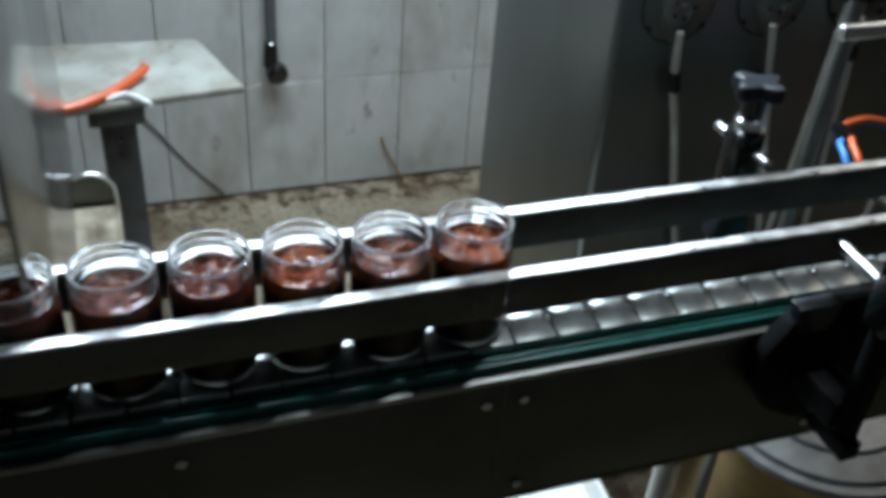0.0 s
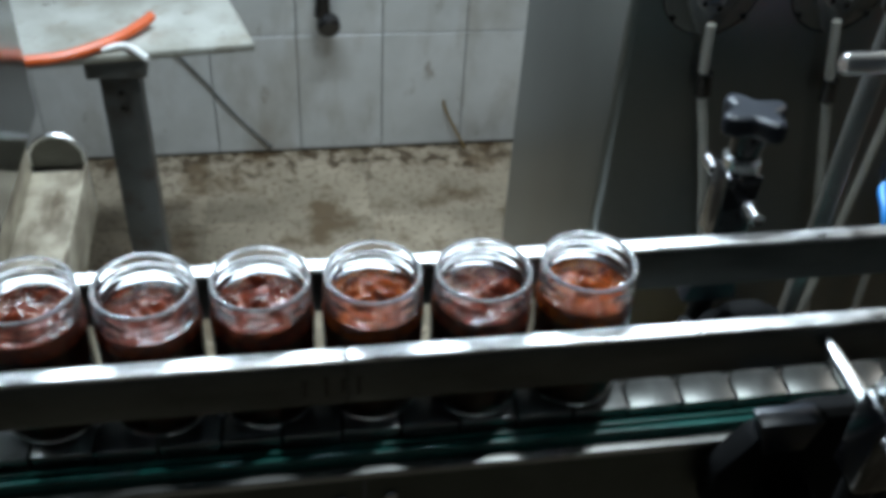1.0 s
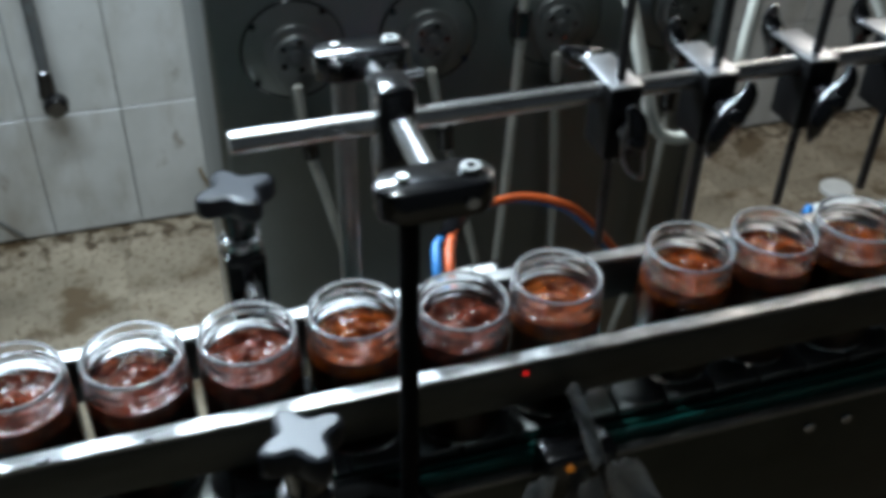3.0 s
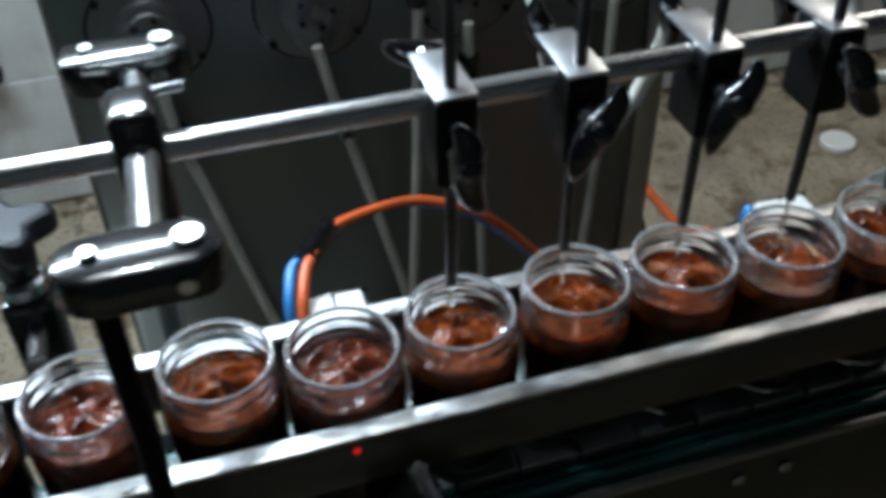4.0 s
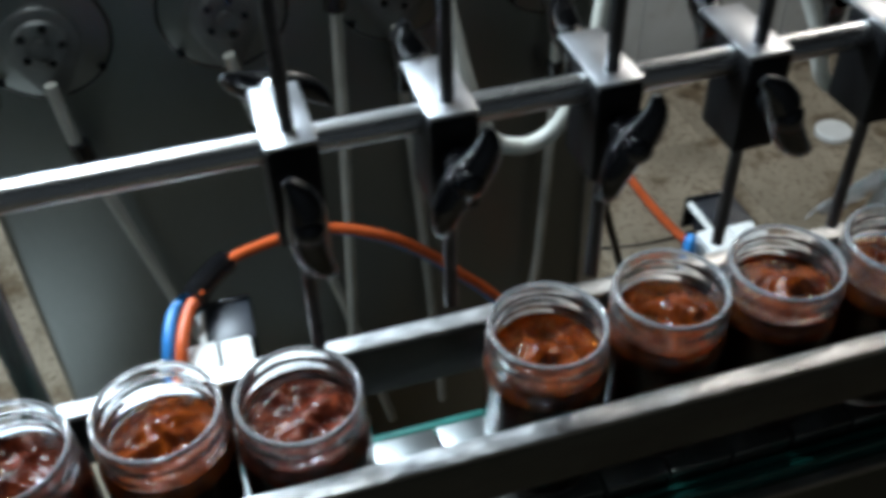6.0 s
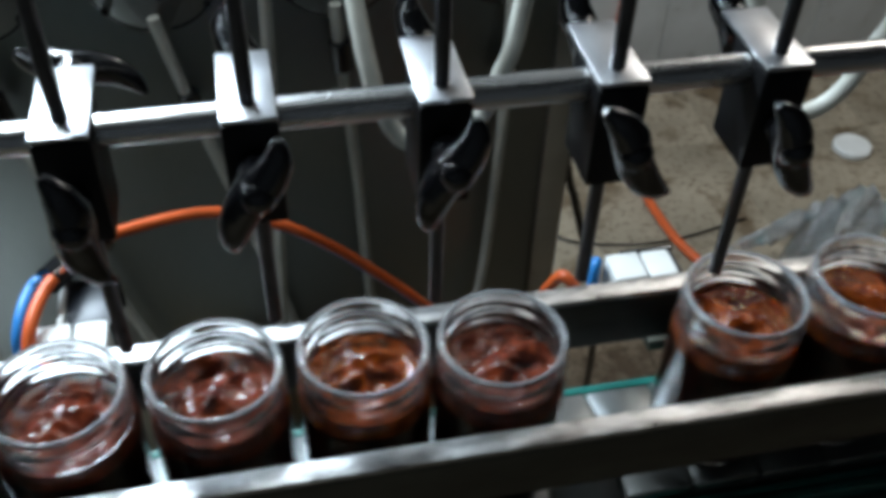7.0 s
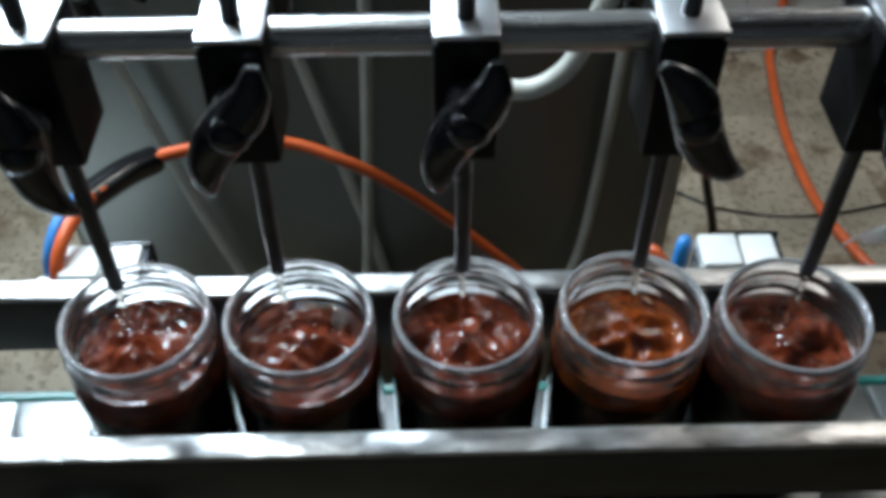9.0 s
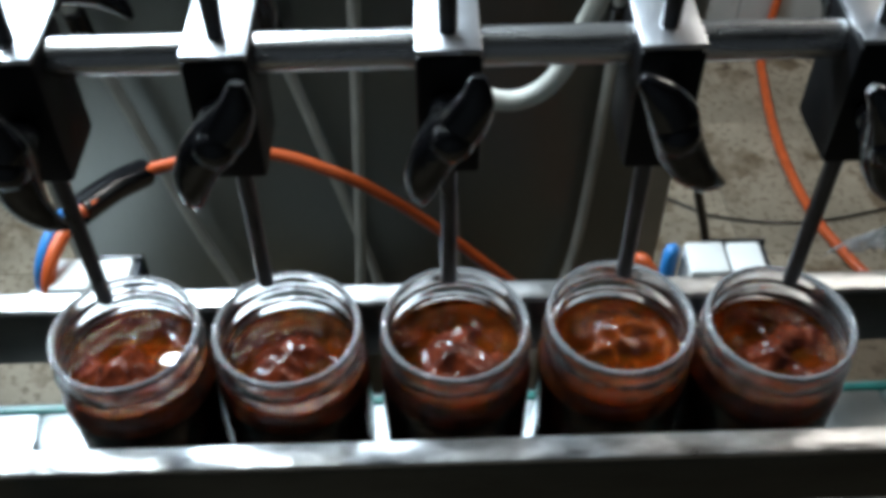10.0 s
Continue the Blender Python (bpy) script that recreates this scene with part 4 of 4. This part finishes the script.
    bm = bmesh.new()
    lathe(bm, [(0.186, 0.4705), (0.189, 0.476), (0.186, 0.482), (0.172, 0.4835), (0.168, 0.490), (0.125, 0.497), (0.120, 0.503), (0.05, 0.508), (0, 0.509)], 56)
    lid = part("lid", bm, VALVE_STEEL, pot, "brushed steel lid")
    bm = bmesh.new()
    sweep(bm, [(-0.05, 0, 0.505), (-0.035, 0, 0.532), (0.035, 0, 0.532), (0.05, 0, 0.505)], 0.007, 10)
    part("lid_handle", bm, BLACK, lid)
    cr = thing("plastic_crate", (-0.56, 0.10, 0.0), "pale plastic crate standing under the conveyor", "crate")
    bm = bmesh.new()
    for b in ((-0.20, 0.10, -0.15, -0.142), (-0.20, 0.10, 0.142, 0.15), (-0.20, -0.192, -0.1415, 0.1415), (0.092, 0.10, -0.1415, 0.1415)):
        box(bm, *b, 0.0, 0.40, 0.002)
    box(bm, -0.1915, 0.0915, -0.1415, 0.1415, 0.002, 0.36, 0.002)
    part("box", bm, WHITE_PLASTIC, cr)
    hose_thing("drain_hose", "pale drain hose hanging under the conveyor", "hose", [("hose", [(-0.475, 0.02, -0.345), (-0.474, 0.02, -0.46), (-0.470, 0.025, -0.65), (-0.46, 0.04, -1.03)], 0.012, CLEAR_HOSE)])
    # photo sensor wrapped in film on the conveyor's side
    sb = thing("photo_sensor", (-0.197, -0.066, RIM - 0.135), "black photo sensor wrapped in crumpled clear film", "sensor")
    bm = bmesh.new()
    box(bm, -0.030, 0.030, -0.030, 0.0, -0.045, 0.030, 0.004, 3)
    part("housing", bm, BLACK, sb)
    bm = bmesh.new()
    rod(bm, (-0.012, -0.0305, 0.022), (-0.012, -0.033, 0.022), 0.0032, 12)
    part("amber_light", bm, AMBER, sb)
    rng = random.Random(4)
    for top, low, wide, grow in (((-0.036, -0.033, 0.024), (-0.058, -0.040, -0.052), 0.012, 1.8), ((0.030, -0.034, 0.024), (0.066, -0.044, -0.066), 0.014, 2.0),
                                 ((0.004, -0.036, 0.012), (0.010, -0.046, -0.050), 0.010, 1.5), ((-0.006, -0.006, 0.088), (0.013, -0.033, 0.026), 0.006, 1.0)):
        part("film_fold", drape(top, low, wide, grow, rng), WRAP, sb, "crumpled clear film", smooth=60)
    film = thing("plastic_film", (0.290, 0.100, RIM - 0.035), "crumpled clear plastic film hanging on the far guide rail", "plastic film")
    for k in range(4):
        top = (-0.030 + 0.022 * k, rng.uniform(-0.02, 0.01), rng.uniform(0.01, 0.03))
        low = (-0.036 + 0.026 * k, rng.uniform(-0.02, 0.02), rng.uniform(-0.06, -0.04))
        part("film_fold", drape(top, low, 0.014, 1.4, rng), WRAP, film, "crumpled clear film", smooth=60)
    led = thing("indicator", (-0.236, -0.0592, RIM - 0.040), "tiny red indicator light on the guide rail", "indicator light")
    bm = bmesh.new()
    lathe(bm, [(0.0022, 0), (0.0020, 0.0012), (0.0010, 0.002), (0, 0.0022)], 14, True)
    bm.transform(pose(0, 0, 0, 90, 0, 0))
    part("lens", bm, LED, led)
    cap = thing("bottle_cap", (1.315, 1.317, 0.0), "pale round cap lying on the floor", "cap")
    bm = bmesh.new()
    lathe(bm, [(0.045, 0.0), (0.046, 0.012), (0.042, 0.016), (0, 0.016)], 24, True)
    part("cap", bm, WHITE_PLASTIC, cap)


build_small()


def build_lamp(x, y, z, along_y, length):
    lamp = thing("tube_lamp", (x, y, z), "white fluorescent tube lamp hanging from the ceiling", "lamp", "tube lamps")
    a, b = (0.055, length / 2) if along_y else (length / 2, 0.055)
    bm = bmesh.new()
    box(bm, -a, a, -b, b, 0.02, 0.07, 0.006)
    body = part("housing", bm, WHITE_PLASTIC, lamp)
    bm = bmesh.new()
    d = Vector((0, length / 2 - 0.02, 0)) if along_y else Vector((length / 2 - 0.02, 0, 0))
    rod(bm, -d + Vector((0, 0, 0.006)), d + Vector((0, 0, 0.006)), 0.013, 16, bevel=0.003)
    part("tube", bm, TUBE_GLOW, lamp)
    for k in (-0.7, 0.7):
        bm = bmesh.new()
        e = d * k
        rod(bm, e + Vector((0, 0, 0.071)), e + Vector((0, 0, TOP - z)), 0.004, 8)
        part("hanger", bm, LEG_GREY, lamp)


build_lamp(-0.70, 0.95, 2.085, False, 1.15)
build_lamp(1.45, 1.30, 2.545, False, 1.25)


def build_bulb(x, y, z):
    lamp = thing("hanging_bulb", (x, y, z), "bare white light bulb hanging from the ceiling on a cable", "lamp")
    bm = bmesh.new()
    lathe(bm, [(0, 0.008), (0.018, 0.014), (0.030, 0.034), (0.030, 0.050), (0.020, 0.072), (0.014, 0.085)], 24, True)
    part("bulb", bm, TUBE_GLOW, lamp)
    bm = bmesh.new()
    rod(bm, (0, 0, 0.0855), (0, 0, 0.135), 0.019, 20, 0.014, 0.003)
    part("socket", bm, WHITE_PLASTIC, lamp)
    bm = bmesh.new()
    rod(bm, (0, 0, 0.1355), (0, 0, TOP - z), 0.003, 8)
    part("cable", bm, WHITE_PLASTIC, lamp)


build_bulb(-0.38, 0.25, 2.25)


# ---- wall tiles, floor slabs ----
def build_tiles():
    w, h = 0.2135, 0.333
    bm = bmesh.new()
    box(bm, 0.0015, w - 0.0015, -0.006, 0.002, 0.0015, h - 0.0015)
    bmesh.ops.bevel(bm, geom=[e for e in bm.edges if all(v.co.y < -0.005 for v in e.verts)], offset=0.0012, segments=1, affect="EDGES")
    first = part("tile", bm, TILE, NORTH)
    me = first.data
    first.location = (-0.331 - 7 * w, WALL_Y - 0.0005, 0.008)
    for i in range(-7, 16):
        for j in range(8):
            if (i, j) == (-7, 0):
                continue
            ob = new("tile", me)
            ob.parent = NORTH
            ob.location = (-0.331 + i * w, WALL_Y - 0.0005, 0.008 + j * h)
    s = 0.40
    bm = bmesh.new()
    box(bm, 0.0006, s - 0.0006, 0.0006, s - 0.0006, -0.02, 0.0)
    bmesh.ops.bevel(bm, geom=[e for e in bm.edges if all(v.co.z > -0.001 for v in e.verts)], offset=0.0005, segments=1, affect="EDGES")
    slab = part("slab", bm, FLOOR, FLOOR_OB)
    slab.location = (-4.2, WALL_Y - 0.30 - s * 8, 0)
    for i in range(22):
        for j in range(9):
            if (i, j) == (0, 0):
                continue
            ob = new("slab", slab.data)
            ob.parent = FLOOR_OB
            ob.location = (-4.2 + i * s, WALL_Y - 0.30 - s * (8 - j), 0)


build_tiles()


# ---- movement ----
def motions():
    queue = [(0.0, -0.6293), (0.5, -0.526), (1.0, -0.4313), (1.5, -0.332), (2.0, -0.2407), (2.5, -0.1332), (3.0, -0.0408), (3.2, -0.002), (3.35, 0.0)]
    lead = queue + [(5.2, 0.0), (5.35, 0.008), (5.5, 0.032), (6.0, 0.127), (6.2, 0.166), (7.3, 0.379), (7.5, 0.398), (8.0, 0.48), (10.0, 0.86)]
    rest = queue + [(5.62, 0.0), (5.75, 0.012), (6.0, 0.057), (6.2, 0.0975), (7.3, 0.3217), (7.5, 0.355), (7.75, 0.387), (10.0, 0.388)]
    ahead = [(0.0, 0.0), (5.2, 0.0)] + lead[10:]
    dx = {-4: -0.004, -3: -0.0043, -2: -0.0043, -1: -0.0019, 0: -0.0034, 1: -0.0019, 2: 0.0026, 3: 0.0034, 4: 0.0034, 5: 0.0064}
    dy = {-3: (0.0, -0.0027, 0.0), -2: (0.003, 0.0014, 0.0), -1: (0.002, 0.0028, 0.002), 0: (-0.004, -0.0024, 0.003), 1: (-0.006, -0.0094, -0.0045), 2: (-0.001, 0.0033, 0.0013), 5: (0.003, 0.001, 0.0)}
    for i, (jar, oil, level) in JARS.items():
        low, high = pose(0, 0, level - 0.0110), pose(0, 0, level - (0.0030 if i < 1 else 0.0018))
        if i < 1:
            walk(oil, [(0.0, low if i == 0 else high), (3.6, low if i == 0 else high), (5.1, high), (10.0, high)])
        else:
            walk(oil, [(0.0, low), (8.85, low), (9.45, high), (10.0, high)])
        a, b, c = dy.get(i, (0.0, 0.0, 0.0))
        rows = []
        for t, s in (ahead if i < 0 else lead if i == 0 else rest):
            y = a if t < 3 else b if t < 6.5 else c
            rows.append((t, pose(-0.149 - 0.08 * i + s + (dx[i] if t > 3 else 0), y, BELT, 0, 0, i * 47)))
        walk(jar, rows)
    walk(BELT_OB, [(0.0, pose(-1.1, 0, BELT)), (5.0, pose(-0.1, 0, BELT)), (10.0, pose(0.9, 0, BELT))])
    for slider, times in ((STOP_IN, (5.65, 5.80, 8.50, 8.68)), (STOP_OUT, (5.22, 5.38, 6.85, 7.0))):
        walk(slider, [(t, pose(0, d, 0)) for t, d in zip((0.0,) + times + (10.0,), (0, 0, 0.038, 0.038, 0, 0))])
    for k, s in enumerate(STREAMS):
        x = NOZZLE_X[k]
        tip = RIM + (0.021, 0.030, 0.029, 0.030, 0.022)[k]
        hide, out = tip + 0.050, tip + 0.004
        rows = [(t, pose(x, 0.0005, z)) for t, z in ((0.0, hide), (3.5, hide), (3.6, out), (5.05, out), (5.15, hide), (8.75, hide), (8.85, out), (9.65, out), (9.75, hide), (10.0, hide))]
        walk(s, rows)


motions()
